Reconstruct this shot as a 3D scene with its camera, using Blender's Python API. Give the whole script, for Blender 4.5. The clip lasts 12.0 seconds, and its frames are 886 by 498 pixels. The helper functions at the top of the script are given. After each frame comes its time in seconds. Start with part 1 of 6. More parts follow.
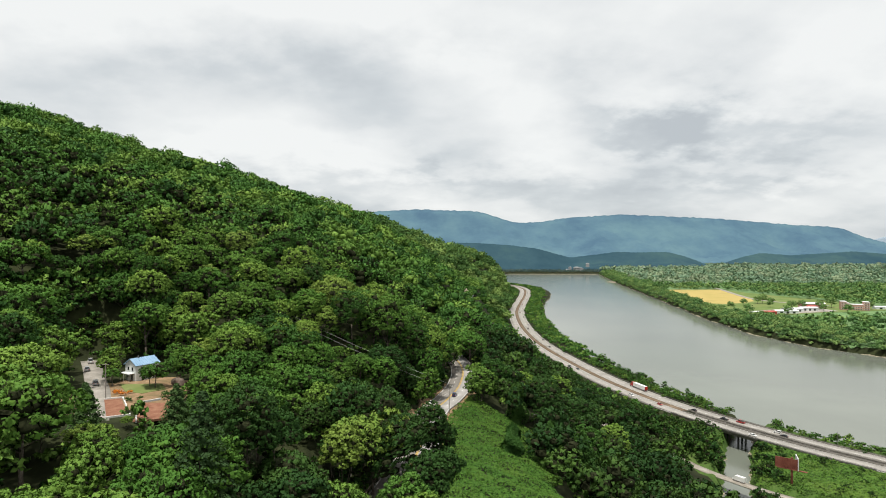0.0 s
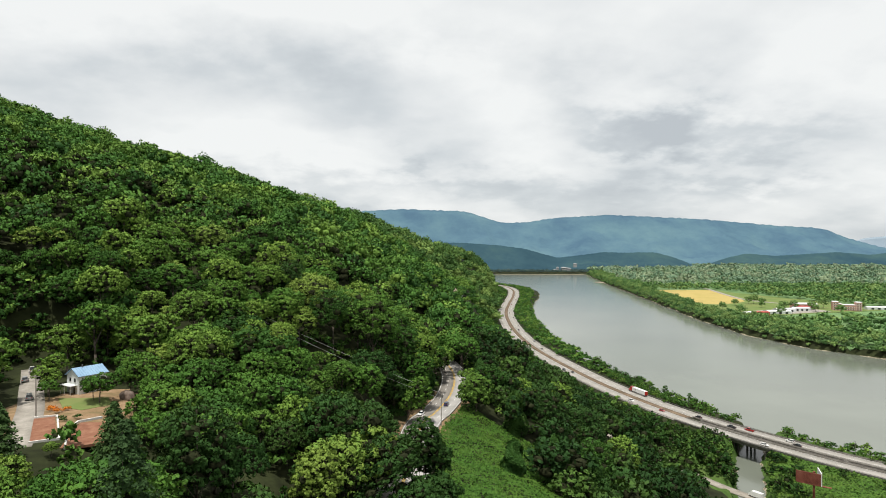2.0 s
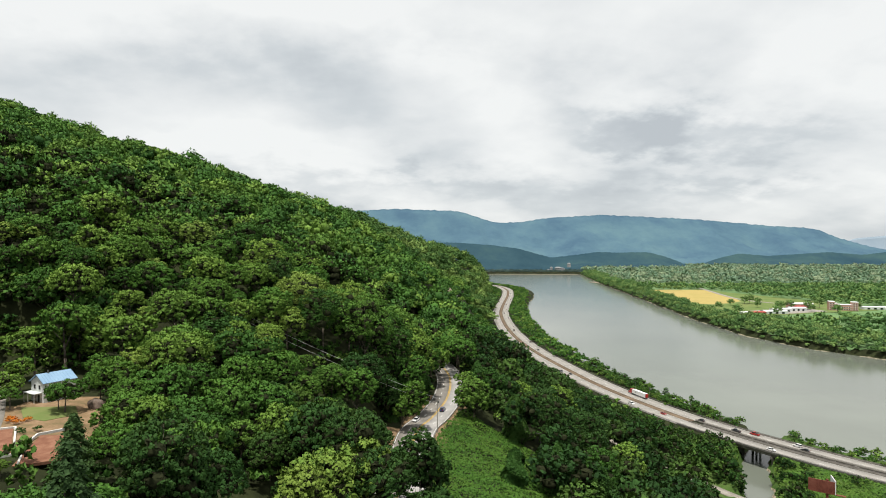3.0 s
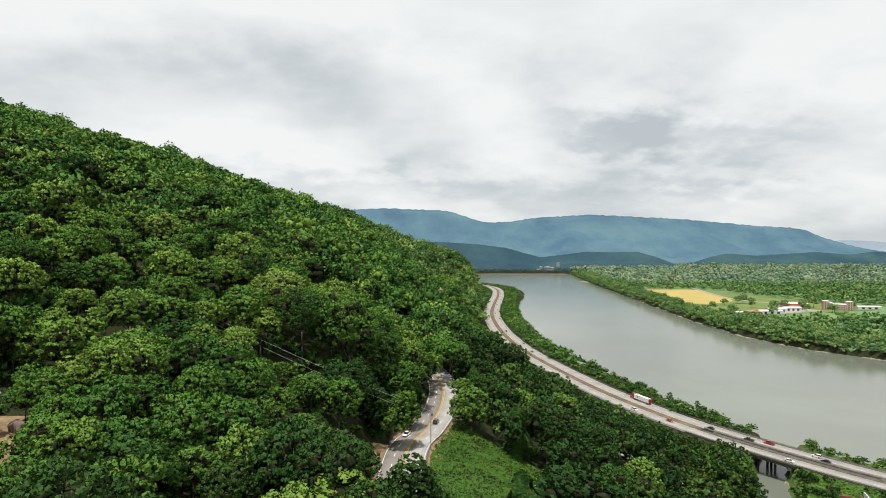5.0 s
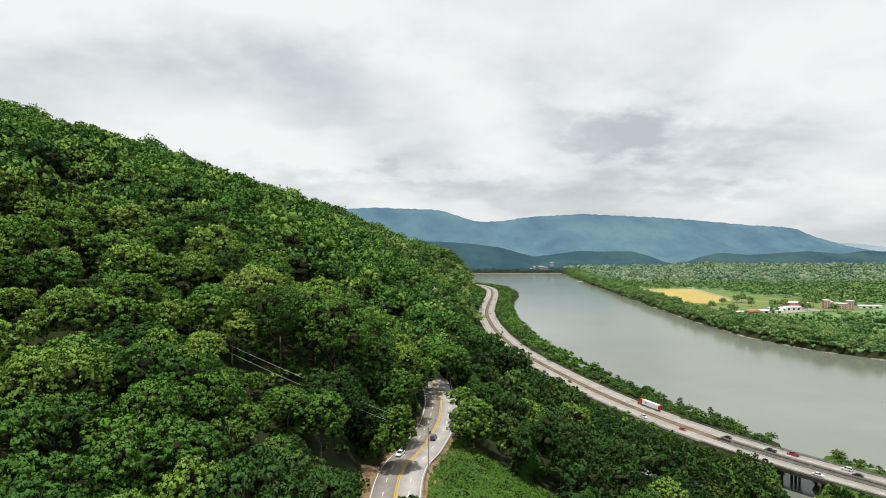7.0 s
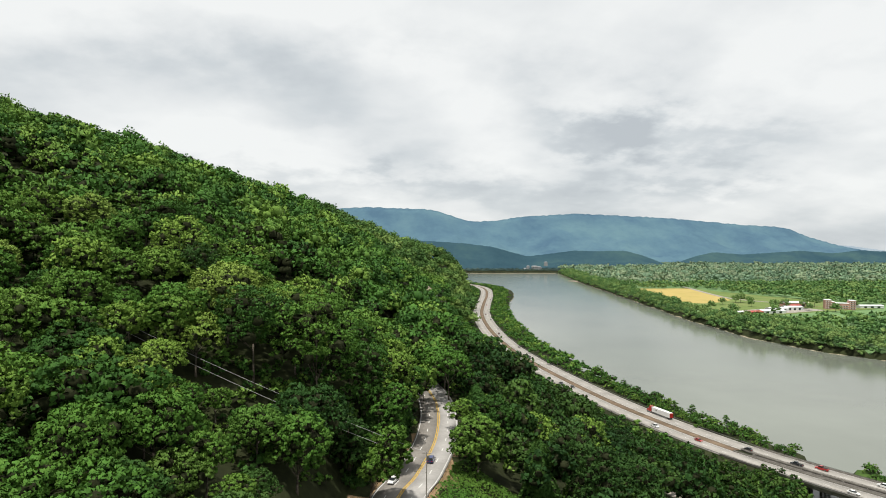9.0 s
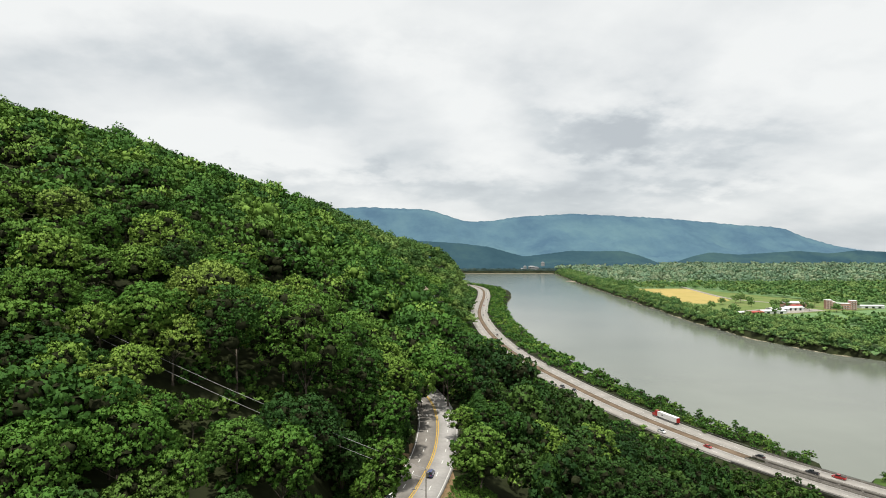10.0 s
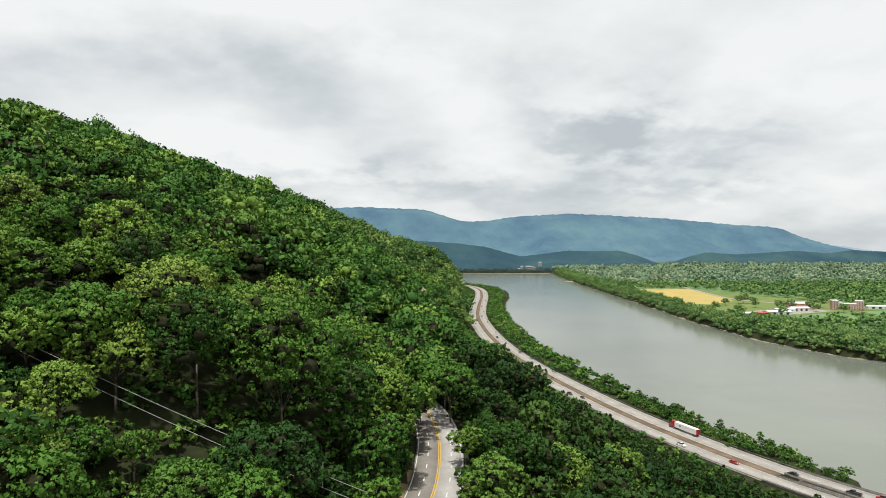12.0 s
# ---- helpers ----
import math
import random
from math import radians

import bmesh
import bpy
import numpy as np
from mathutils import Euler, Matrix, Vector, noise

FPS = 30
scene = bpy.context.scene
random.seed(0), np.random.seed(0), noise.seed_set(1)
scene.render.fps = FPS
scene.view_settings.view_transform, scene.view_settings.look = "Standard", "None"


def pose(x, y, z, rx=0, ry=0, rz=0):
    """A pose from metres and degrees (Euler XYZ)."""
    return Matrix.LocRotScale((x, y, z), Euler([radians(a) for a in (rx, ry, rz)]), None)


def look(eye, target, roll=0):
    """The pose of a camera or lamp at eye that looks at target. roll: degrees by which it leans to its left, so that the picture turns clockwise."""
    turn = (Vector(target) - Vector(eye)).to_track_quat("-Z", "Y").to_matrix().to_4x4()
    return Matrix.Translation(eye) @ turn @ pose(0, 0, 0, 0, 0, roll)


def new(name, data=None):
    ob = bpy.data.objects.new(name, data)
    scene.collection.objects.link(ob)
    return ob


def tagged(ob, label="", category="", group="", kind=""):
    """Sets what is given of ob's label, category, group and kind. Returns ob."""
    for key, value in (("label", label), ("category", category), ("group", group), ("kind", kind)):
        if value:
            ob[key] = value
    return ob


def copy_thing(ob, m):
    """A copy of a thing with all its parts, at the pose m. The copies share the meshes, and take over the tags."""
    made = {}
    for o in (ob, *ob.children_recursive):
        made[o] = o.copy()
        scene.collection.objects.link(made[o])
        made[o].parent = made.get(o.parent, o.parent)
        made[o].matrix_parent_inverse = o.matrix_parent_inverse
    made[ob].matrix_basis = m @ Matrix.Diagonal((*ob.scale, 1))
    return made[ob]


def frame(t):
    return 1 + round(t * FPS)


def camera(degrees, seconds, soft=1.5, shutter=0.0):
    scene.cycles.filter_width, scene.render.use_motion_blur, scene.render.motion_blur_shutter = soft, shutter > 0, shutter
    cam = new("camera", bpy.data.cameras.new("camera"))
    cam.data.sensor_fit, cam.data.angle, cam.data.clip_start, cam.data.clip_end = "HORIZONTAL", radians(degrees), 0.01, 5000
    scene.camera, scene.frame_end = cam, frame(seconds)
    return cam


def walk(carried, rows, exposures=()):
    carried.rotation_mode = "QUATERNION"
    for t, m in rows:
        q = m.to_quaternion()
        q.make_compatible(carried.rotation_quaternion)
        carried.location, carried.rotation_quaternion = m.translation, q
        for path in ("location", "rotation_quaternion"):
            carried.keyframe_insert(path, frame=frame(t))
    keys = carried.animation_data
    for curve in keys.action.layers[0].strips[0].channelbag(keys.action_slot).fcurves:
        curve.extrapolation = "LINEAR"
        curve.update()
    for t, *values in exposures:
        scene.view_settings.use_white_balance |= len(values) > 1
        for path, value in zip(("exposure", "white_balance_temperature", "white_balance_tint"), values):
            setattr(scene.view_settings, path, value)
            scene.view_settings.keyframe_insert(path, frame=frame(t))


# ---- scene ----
cam = camera(71.5, 12.0, soft=1.0)
METRES, EYE, TILT, LEAN, TURN = 170.0, 125.0, -0.4, 0.0, 0.0
ROWS = [
    (0.0, 0.0, 0.0, 0.0, 0.0, 0.0, 0.0),
    (0.5, -0.0035, 0.0412, -0.0037, -0.32, 0.01, -0.02),
    (1.0, -0.0071, 0.0828, -0.0074, -0.65, 0.02, -0.04),
    (1.5, -0.0101, 0.1241, -0.0112, -0.95, 0.04, -0.06),
    (2.0, -0.013, 0.1653, -0.0147, -1.28, 0.04, -0.1),
    (2.5, -0.0158, 0.2065, -0.0183, -1.6, 0.05, -0.11),
    (3.0, -0.0181, 0.2478, -0.022, -1.91, 0.05, -0.12),
    (5.0, -0.0253, 0.4117, -0.0364, -3.02, 0.06, -0.15),
    (5.5, -0.0265, 0.4539, -0.04, -3.22, 0.07, -0.14),
    (6.0, -0.0274, 0.4956, -0.0432, -3.41, 0.05, -0.13),
    (6.5, -0.0283, 0.5373, -0.0469, -3.59, 0.05, -0.11),
    (7.0, -0.0292, 0.5789, -0.0499, -3.76, 0.05, -0.09),
    (9.0, -0.0304, 0.7446, -0.0614, -4.46, 0.06, -0.07),
    (9.5, -0.0304, 0.7862, -0.0641, -4.64, 0.07, -0.07),
    (10.0, -0.0304, 0.828, -0.0671, -4.81, 0.09, -0.06),
    (10.5, -0.0303, 0.87, -0.0698, -4.96, 0.09, -0.04),
    (11.0, -0.0299, 0.912, -0.0723, -5.1, 0.1, -0.04),
    (11.5, -0.0295, 0.954, -0.0744, -5.18, 0.11, -0.02),
    (12.0, -0.0289, 0.9961, -0.0761, -5.21, 0.12, -0.02),
]
walk(cam, [(t, pose(0, 0, EYE, TILT, LEAN, TURN) @ pose(METRES * x, METRES * y, METRES * z, 90 + pitch, roll, yaw)) for t, x, y, z, yaw, pitch, roll in ROWS])

# ---- world, sun ----
SUN_DIR = Vector((-0.12, -0.20, 0.95)).normalized()
world = bpy.data.worlds.new("overcast_sky")
scene.world = world
world.use_nodes = True


def node(nt, kind, **values):
    n = nt.nodes.new(kind)
    for key, value in values.items():
        if key in n.inputs:
            n.inputs[key].default_value = value
    return n


def math_node(nt, op, a, b=None, c=None):
    n = nt.nodes.new("ShaderNodeMath")
    n.operation = op
    for i, v in enumerate((a, b, c)):
        if v is None:
            continue
        if isinstance(v, (int, float)):
            n.inputs[i].default_value = v
        else:
            nt.links.new(v, n.inputs[i])
    return n.outputs[0]


def ramp_node(nt, fac, stops):
    n = nt.nodes.new("ShaderNodeValToRGB")
    els = n.color_ramp.elements
    while len(els) < len(stops):
        els.new(0.5)
    for e, (p, c) in zip(els, stops):
        e.position = p
        e.color = (*c, 1)
    nt.links.new(fac, n.inputs[0])
    return n.outputs[0]


def mix_node(nt, fac, a, b, blend="MIX"):
    n = nt.nodes.new("ShaderNodeMix")
    n.data_type, n.blend_type = "RGBA", blend
    for i, v in ((0, fac), (6, a), (7, b)):
        if isinstance(v, (int, float)):
            n.inputs[i].default_value = v
        elif isinstance(v, tuple):
            n.inputs[i].default_value = (*v, 1)
        else:
            nt.links.new(v, n.inputs[i])
    return n.outputs[2]


def noise_node(nt, vec, scale, detail=3.0, rough=0.5, out=0):
    n = node(nt, "ShaderNodeTexNoise", Scale=scale, Detail=detail, Roughness=rough)
    if vec is not None:
        nt.links.new(vec, n.inputs["Vector"])
    return n.outputs[out]


def build_sky():
    nt = world.node_tree
    nt.nodes.clear()
    sky = nt.nodes.new("ShaderNodeTexSky")
    sky.sky_type = "NISHITA"
    sky.sun_disc = False
    sky.sun_elevation = math.asin(SUN_DIR.z)
    sky.sun_rotation = math.atan2(SUN_DIR.x, SUN_DIR.y)
    co = nt.nodes.new("ShaderNodeTexCoord")
    sep = nt.nodes.new("ShaderNodeSeparateXYZ")
    nt.links.new(co.outputs["Generated"], sep.inputs[0])
    x, y, z = sep.outputs
    # flat cloud deck: the direction is carried up to a level sheet
    zz = math_node(nt, "ADD", math_node(nt, "MAXIMUM", z, 0.0), 0.30)
    comb = nt.nodes.new("ShaderNodeCombineXYZ")
    nt.links.new(math_node(nt, "DIVIDE", x, zz), comb.inputs[0])
    nt.links.new(math_node(nt, "DIVIDE", y, zz), comb.inputs[1])
    comb.inputs[2].default_value = CLOUD_SEED
    warp = node(nt, "ShaderNodeTexNoise", Scale=1.6, Detail=3.0, Roughness=0.55)
    nt.links.new(comb.outputs[0], warp.inputs["Vector"])
    big = noise_node(nt, comb.outputs[0], 1.7, 5.0, 0.52)
    small = noise_node(nt, comb.outputs[0], 6.0, 5.0, 0.55)
    v = math_node(nt, "ADD", math_node(nt, "MULTIPLY", big, 0.62), math_node(nt, "MULTIPLY", small, 0.13))
    v = math_node(nt, "ADD", v, math_node(nt, "MULTIPLY", warp.outputs[0], 0.25))
    # thinner and brighter overhead than low down
    v = math_node(nt, "ADD", v, math_node(nt, "MULTIPLY", math_node(nt, "SUBTRACT", z, 0.16), 0.40))
    # heavier banks of cloud down the valley: bearing and height as slopes, breadth, depth, weight
    depth = math_node(nt, "MAXIMUM", y, 0.05)
    bx = math_node(nt, "ADD", math_node(nt, "DIVIDE", x, depth), math_node(nt, "MULTIPLY", math_node(nt, "SUBTRACT", warp.outputs[0], 0.5), 0.28))
    bz = math_node(nt, "ADD", math_node(nt, "DIVIDE", z, depth), math_node(nt, "MULTIPLY", math_node(nt, "SUBTRACT", small, 0.5), 0.16))
    for cu, cv, wu, wv, weight in CLOUD_BANKS:
        du = math_node(nt, "DIVIDE", math_node(nt, "SUBTRACT", bx, cu), wu)
        dv = math_node(nt, "DIVIDE", math_node(nt, "SUBTRACT", bz, cv), wv)
        g = math_node(nt, "EXPONENT", math_node(nt, "MULTIPLY", math_node(nt, "ADD", math_node(nt, "MULTIPLY", du, du), math_node(nt, "MULTIPLY", dv, dv)), -1.0))
        v = math_node(nt, "ADD", v, math_node(nt, "MULTIPLY", g, weight))
    cloud = ramp_node(nt, v, [(0.28, (0.53, 0.57, 0.60)), (0.40, (0.66, 0.70, 0.72)), (0.49, (0.80, 0.825, 0.83)), (0.60, (0.93, 0.945, 0.935))])
    sky_low = nt.nodes.new("ShaderNodeVectorMath")
    sky_low.operation = "SCALE"
    sky_low.inputs["Scale"].default_value = 0.10
    nt.links.new(sky.outputs[0], sky_low.inputs[0])
    col = mix_node(nt, 0.94, sky_low.outputs[0], cloud)
    bg = nt.nodes.new("ShaderNodeBackground")
    bg.inputs["Strength"].default_value = SKY_STRENGTH
    nt.links.new(col, bg.inputs["Color"])
    out = nt.nodes.new("ShaderNodeOutputWorld")
    nt.links.new(bg.outputs[0], out.inputs["Surface"])


CLOUD_SEED, SKY_STRENGTH = 3.0, 1.0
CLOUD_BANKS = [(-0.40, 0.25, 0.24, 0.07, -0.04), (-0.03, 0.27, 0.16, 0.05, -0.04), (0.37, 0.18, 0.13, 0.042, -0.30), (0.62, 0.19, 0.14, 0.03, -0.10), (0.0, 0.095, 0.24, 0.022, -0.09),
               (0.42, 0.085, 0.22, 0.02, -0.06), (-0.28, 0.155, 0.20, 0.035, 0.10), (0.14, 0.17, 0.10, 0.05, 0.05), (0.55, 0.125, 0.20, 0.03, 0.08), (0.35, 0.33, 0.35, 0.08, 0.05), (-0.3, 0.38, 0.5, 0.07, 0.08)]
build_sky()
sun = new("sun", bpy.data.lights.new("sun", "SUN"))
sun.data.energy, sun.data.angle, sun.data.color = 5.0, radians(3.0), (1.0, 0.955, 0.88)
sun.matrix_world = look(SUN_DIR * 900, (0, 0, 0))

# ---- materials ----


def material(name, rough=0.8, spec=0.3):
    m = bpy.data.materials.new(name)
    m.use_nodes = True
    nt = m.node_tree
    p = nt.nodes["Principled BSDF"]
    p.inputs["Roughness"].default_value = rough
    p.inputs["Specular IOR Level"].default_value = spec
    return m, nt, p


def position(nt):
    return nt.nodes.new("ShaderNodeNewGeometry").outputs["Position"]


def bump(nt, p, height, strength, distance):
    b = node(nt, "ShaderNodeBump", Strength=strength, Distance=distance)
    nt.links.new(height, b.inputs["Height"])
    nt.links.new(b.outputs[0], p.inputs["Normal"])


def foliage(name, dark, mid, light, patch=0.016, through_leaf=0.09, per_object=False, grain=0.5):
    """Leaves whose tone is set tree by tree, with patches of kinds over the land and a little change from spray to spray."""
    m, nt, p = material(name, 0.7, 0.10)
    pos = position(nt)
    if per_object:
        tone = nt.nodes.new("ShaderNodeObjectInfo").outputs["Random"]
    else:
        at = nt.nodes.new("ShaderNodeAttribute")
        at.attribute_name = "tone"
        tone = at.outputs["Fac"]
    leaf = nt.nodes.new("ShaderNodeNewGeometry").outputs["Random Per Island"]
    f = math_node(nt, "ADD", math_node(nt, "MULTIPLY", tone, 0.80), math_node(nt, "MULTIPLY", leaf, 0.16))
    f = math_node(nt, "ADD", f, math_node(nt, "MULTIPLY", math_node(nt, "SUBTRACT", noise_node(nt, pos, grain, 3.0, 0.6), 0.5), 0.35))
    f = math_node(nt, "ADD", f, math_node(nt, "MULTIPLY", math_node(nt, "SUBTRACT", noise_node(nt, pos, patch, 2.0), 0.5), 0.55))
    olive = tuple(a * b for a, b in zip(mid, (1.45, 1.12, 1.15)))
    col = ramp_node(nt, f, [(0.05, dark), (0.40, mid), (0.64, olive), (0.95, light)])
    nt.links.new(col, p.inputs["Base Color"])
    tr = nt.nodes.new("ShaderNodeBsdfTranslucent")
    nt.links.new(mix_node(nt, 0.5, col, (0.10, 0.16, 0.02)), tr.inputs["Color"])
    mx = nt.nodes.new("ShaderNodeMixShader")
    mx.inputs[0].default_value = through_leaf
    nt.links.new(p.outputs[0], mx.inputs[1])
    nt.links.new(tr.outputs[0], mx.inputs[2])
    nt.links.new(mx.outputs[0], nt.nodes["Material Output"].inputs["Surface"])
    return m


def plain(name, stops, scale=0.5, rough=0.85, spec=0.25, metal=0.0, relief=0.0, detail=5.0, shore=False):
    """A surface whose colour wanders between the stops at two scales, with fine relief."""
    m, nt, p = material(name, rough, spec)
    pos = position(nt)
    a = noise_node(nt, pos, scale, detail, 0.6)
    b = noise_node(nt, pos, scale * 9, 3.0, 0.6)
    f = math_node(nt, "ADD", math_node(nt, "MULTIPLY", a, 0.72), math_node(nt, "MULTIPLY", b, 0.28))
    n = len(stops)
    col = ramp_node(nt, f, [(0.33 + 0.34 * i / max(1, n - 1), c) for i, c in enumerate(stops)])
    if shore:
        # washed stones and mud just above the river's level
        sep = nt.nodes.new("ShaderNodeSeparateXYZ")
        nt.links.new(pos, sep.inputs[0])
        edge = math_node(nt, "ADD", sep.outputs[2], math_node(nt, "MULTIPLY", math_node(nt, "SUBTRACT", noise_node(nt, pos, 0.05, 3.0), 0.5), 5.0))
        wet = ramp_node(nt, b, [(0.4, (0.13, 0.11, 0.075)), (0.6, (0.34, 0.30, 0.22))])
        col = mix_node(nt, math_node(nt, "LESS_THAN", edge, 0.3), col, wet)
    nt.links.new(col, p.inputs["Base Color"])
    p.inputs["Metallic"].default_value = metal
    if relief:
        bump(nt, p, b, 0.6, relief)
    return m


M_LEAF = foliage("leaves", (0.026, 0.072, 0.014), (0.062, 0.152, 0.023), (0.195, 0.310, 0.053), per_object=True)
M_WOODS = foliage("woods_leaves", (0.027, 0.076, 0.017), (0.062, 0.152, 0.026), (0.185, 0.300, 0.055))
# leaves across the river, paled to put haze into their colour
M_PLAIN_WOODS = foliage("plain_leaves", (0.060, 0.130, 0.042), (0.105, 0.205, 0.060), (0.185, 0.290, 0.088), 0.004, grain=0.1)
# brighter leaf copy: yellow-green trees, and a sunlit patch put into the colour
M_LEAF_BRIGHT = foliage("young_leaves", (0.066, 0.150, 0.025), (0.110, 0.206, 0.035), (0.195, 0.295, 0.062), per_object=True)
# far spur's leaves lightened: haze and sunlight put into the colour
M_SPUR = foliage("spur_leaves", (0.045, 0.100, 0.026), (0.088, 0.172, 0.042), (0.175, 0.275, 0.070), grain=0.2)
# far bank leaves carry the blue haze in their colour
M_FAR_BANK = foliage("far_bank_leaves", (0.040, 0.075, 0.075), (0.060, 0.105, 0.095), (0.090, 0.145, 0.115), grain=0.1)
# darker leaf copy: dark trees, and low-ground shade put into the colour
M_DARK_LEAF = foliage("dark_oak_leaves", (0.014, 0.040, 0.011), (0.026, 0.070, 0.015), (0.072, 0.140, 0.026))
M_DARK_TREE = foliage("deep_green_leaves", (0.016, 0.046, 0.012), (0.032, 0.084, 0.017), (0.090, 0.165, 0.030), per_object=True)
M_PINE = foliage("needles", (0.026, 0.056, 0.018), (0.048, 0.092, 0.026), (0.085, 0.130, 0.040), per_object=True)
# far plain leaves, pale and blue: distance haze put into the colour
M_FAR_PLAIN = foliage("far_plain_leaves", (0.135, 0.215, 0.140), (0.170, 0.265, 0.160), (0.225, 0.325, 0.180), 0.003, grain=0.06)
M_VINE = foliage("vine_leaves", (0.016, 0.046, 0.011), (0.030, 0.080, 0.015), (0.078, 0.150, 0.026))
M_KUDZU = foliage("kudzu_leaves", (0.024, 0.066, 0.010), (0.048, 0.118, 0.017), (0.095, 0.185, 0.030), 0.07)
M_WEEDS = foliage("weed_leaves", (0.030, 0.075, 0.012), (0.065, 0.140, 0.022), (0.120, 0.190, 0.040), 0.06)
M_BARK = plain("bark", [(0.05, 0.04, 0.03), (0.12, 0.10, 0.08), (0.20, 0.18, 0.15)], 1.5, 0.9, 0.1, relief=0.05)
# near-black crown cores: shade between the leaf clumps put into the colour
M_CORE_SHADE = plain("inner_twigs", [(0.012, 0.014, 0.007), (0.020, 0.024, 0.011), (0.034, 0.036, 0.018)], 1.2, 0.95, 0.05)
# forest litter, its colour darkened to hold woodland shade
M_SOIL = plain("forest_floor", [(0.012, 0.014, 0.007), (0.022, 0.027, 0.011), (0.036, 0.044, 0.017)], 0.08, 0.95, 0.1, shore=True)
# green floor lightened like the hazy crowns, so shaded gaps stay pale
M_PLAIN_FLOOR = plain("meadow_brush", [(0.085, 0.155, 0.060), (0.115, 0.195, 0.080), (0.150, 0.225, 0.095)], 0.03, 0.95, 0.1)
M_GRASS = plain("rough_grass", [(0.030, 0.062, 0.014), (0.055, 0.100, 0.022), (0.100, 0.140, 0.042)], 0.06, 0.95, 0.1, shore=True)
M_FIELD = plain("hay_field", [(0.24, 0.22, 0.07), (0.36, 0.28, 0.10), (0.30, 0.25, 0.08)], 0.012, 0.95, 0.1)
M_LAWN = plain("lawn", [(0.085, 0.135, 0.036), (0.12, 0.165, 0.05), (0.17, 0.18, 0.07)], 0.03, 0.95, 0.1)
M_SHORE = plain("shore_stones", [(0.16, 0.13, 0.09), (0.30, 0.26, 0.19), (0.42, 0.37, 0.28)], 0.25, 0.95, 0.1)
M_CONCRETE = plain("concrete_road", [(0.20, 0.19, 0.172), (0.262, 0.248, 0.225), (0.32, 0.30, 0.275)], 0.10, 0.9, 0.2)
M_DIRT = plain("median_dirt", [(0.085, 0.068, 0.045), (0.135, 0.098, 0.068), (0.19, 0.145, 0.10)], 0.15, 0.95, 0.1)
M_ASPHALT = plain("old_asphalt", [(0.25, 0.24, 0.225), (0.31, 0.30, 0.285), (0.37, 0.355, 0.335)], 0.12, 0.9, 0.2)
M_ASPHALT_DARK = plain("dark_asphalt", [(0.15, 0.14, 0.125), (0.195, 0.18, 0.16), (0.24, 0.225, 0.205)], 0.12, 0.9, 0.2)
M_WHITE_LINE = plain("white_road_paint", [(0.45, 0.45, 0.43), (0.70, 0.70, 0.67)], 0.6, 0.8)
M_YELLOW_LINE = plain("yellow_road_paint", [(0.45, 0.28, 0.04), (0.62, 0.40, 0.06)], 0.6, 0.8)
M_CLAY = plain("red_clay", [(0.10, 0.095, 0.045), (0.20, 0.135, 0.075), (0.29, 0.20, 0.125)], 0.22, 0.95, 0.1)
M_CONCRETE_WALL = plain("weathered_concrete", [(0.085, 0.08, 0.07), (0.13, 0.12, 0.105), (0.19, 0.18, 0.16)], 0.4, 0.9, 0.2)
M_STEEL = plain("galvanised_steel", [(0.13, 0.125, 0.12), (0.24, 0.235, 0.225)], 1.0, 0.5, 0.5, 0.6)
M_DARK_STEEL = plain("dark_steel", [(0.05, 0.045, 0.04), (0.09, 0.08, 0.07)], 1.0, 0.6, 0.4, 0.3)


def water_material(name, tint):
    m, nt, p = material(name, 0.14, 0.5)
    p.inputs["IOR"].default_value = 1.33
    pos = position(nt)
    a = noise_node(nt, pos, 0.006, 4.0, 0.55)
    col = ramp_node(nt, a, [(0.35, tint), (0.65, tuple(c * 1.25 for c in tint))])
    nt.links.new(col, p.inputs["Base Color"])
    mp = nt.nodes.new("ShaderNodeMapping")
    mp.inputs["Scale"].default_value = (1.0, 0.35, 1.0)
    nt.links.new(pos, mp.inputs["Vector"])
    bump(nt, p, noise_node(nt, mp.outputs[0], 0.55, 4.0, 0.6), 0.25, 0.15)
    return m


M_WATER = water_material("river_water", (0.118, 0.130, 0.108))


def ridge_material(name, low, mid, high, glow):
    """Far slopes: the blue haze of distance is put into the base colour and a glow."""
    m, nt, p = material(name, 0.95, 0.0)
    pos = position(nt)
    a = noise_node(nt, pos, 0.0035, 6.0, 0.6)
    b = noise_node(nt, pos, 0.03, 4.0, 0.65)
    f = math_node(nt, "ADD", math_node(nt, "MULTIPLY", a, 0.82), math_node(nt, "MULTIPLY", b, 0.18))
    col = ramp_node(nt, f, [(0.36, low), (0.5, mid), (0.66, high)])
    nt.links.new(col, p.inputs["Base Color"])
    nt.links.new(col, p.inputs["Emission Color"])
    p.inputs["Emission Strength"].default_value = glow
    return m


# bluer or paler with distance: haze put into colour and glow
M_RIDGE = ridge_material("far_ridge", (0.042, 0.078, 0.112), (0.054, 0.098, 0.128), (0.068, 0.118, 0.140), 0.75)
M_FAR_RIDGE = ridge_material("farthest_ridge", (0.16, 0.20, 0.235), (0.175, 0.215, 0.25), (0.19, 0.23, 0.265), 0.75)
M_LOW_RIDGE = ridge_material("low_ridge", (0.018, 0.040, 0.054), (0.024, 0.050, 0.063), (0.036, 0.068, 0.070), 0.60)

# ---- mesh helpers ----


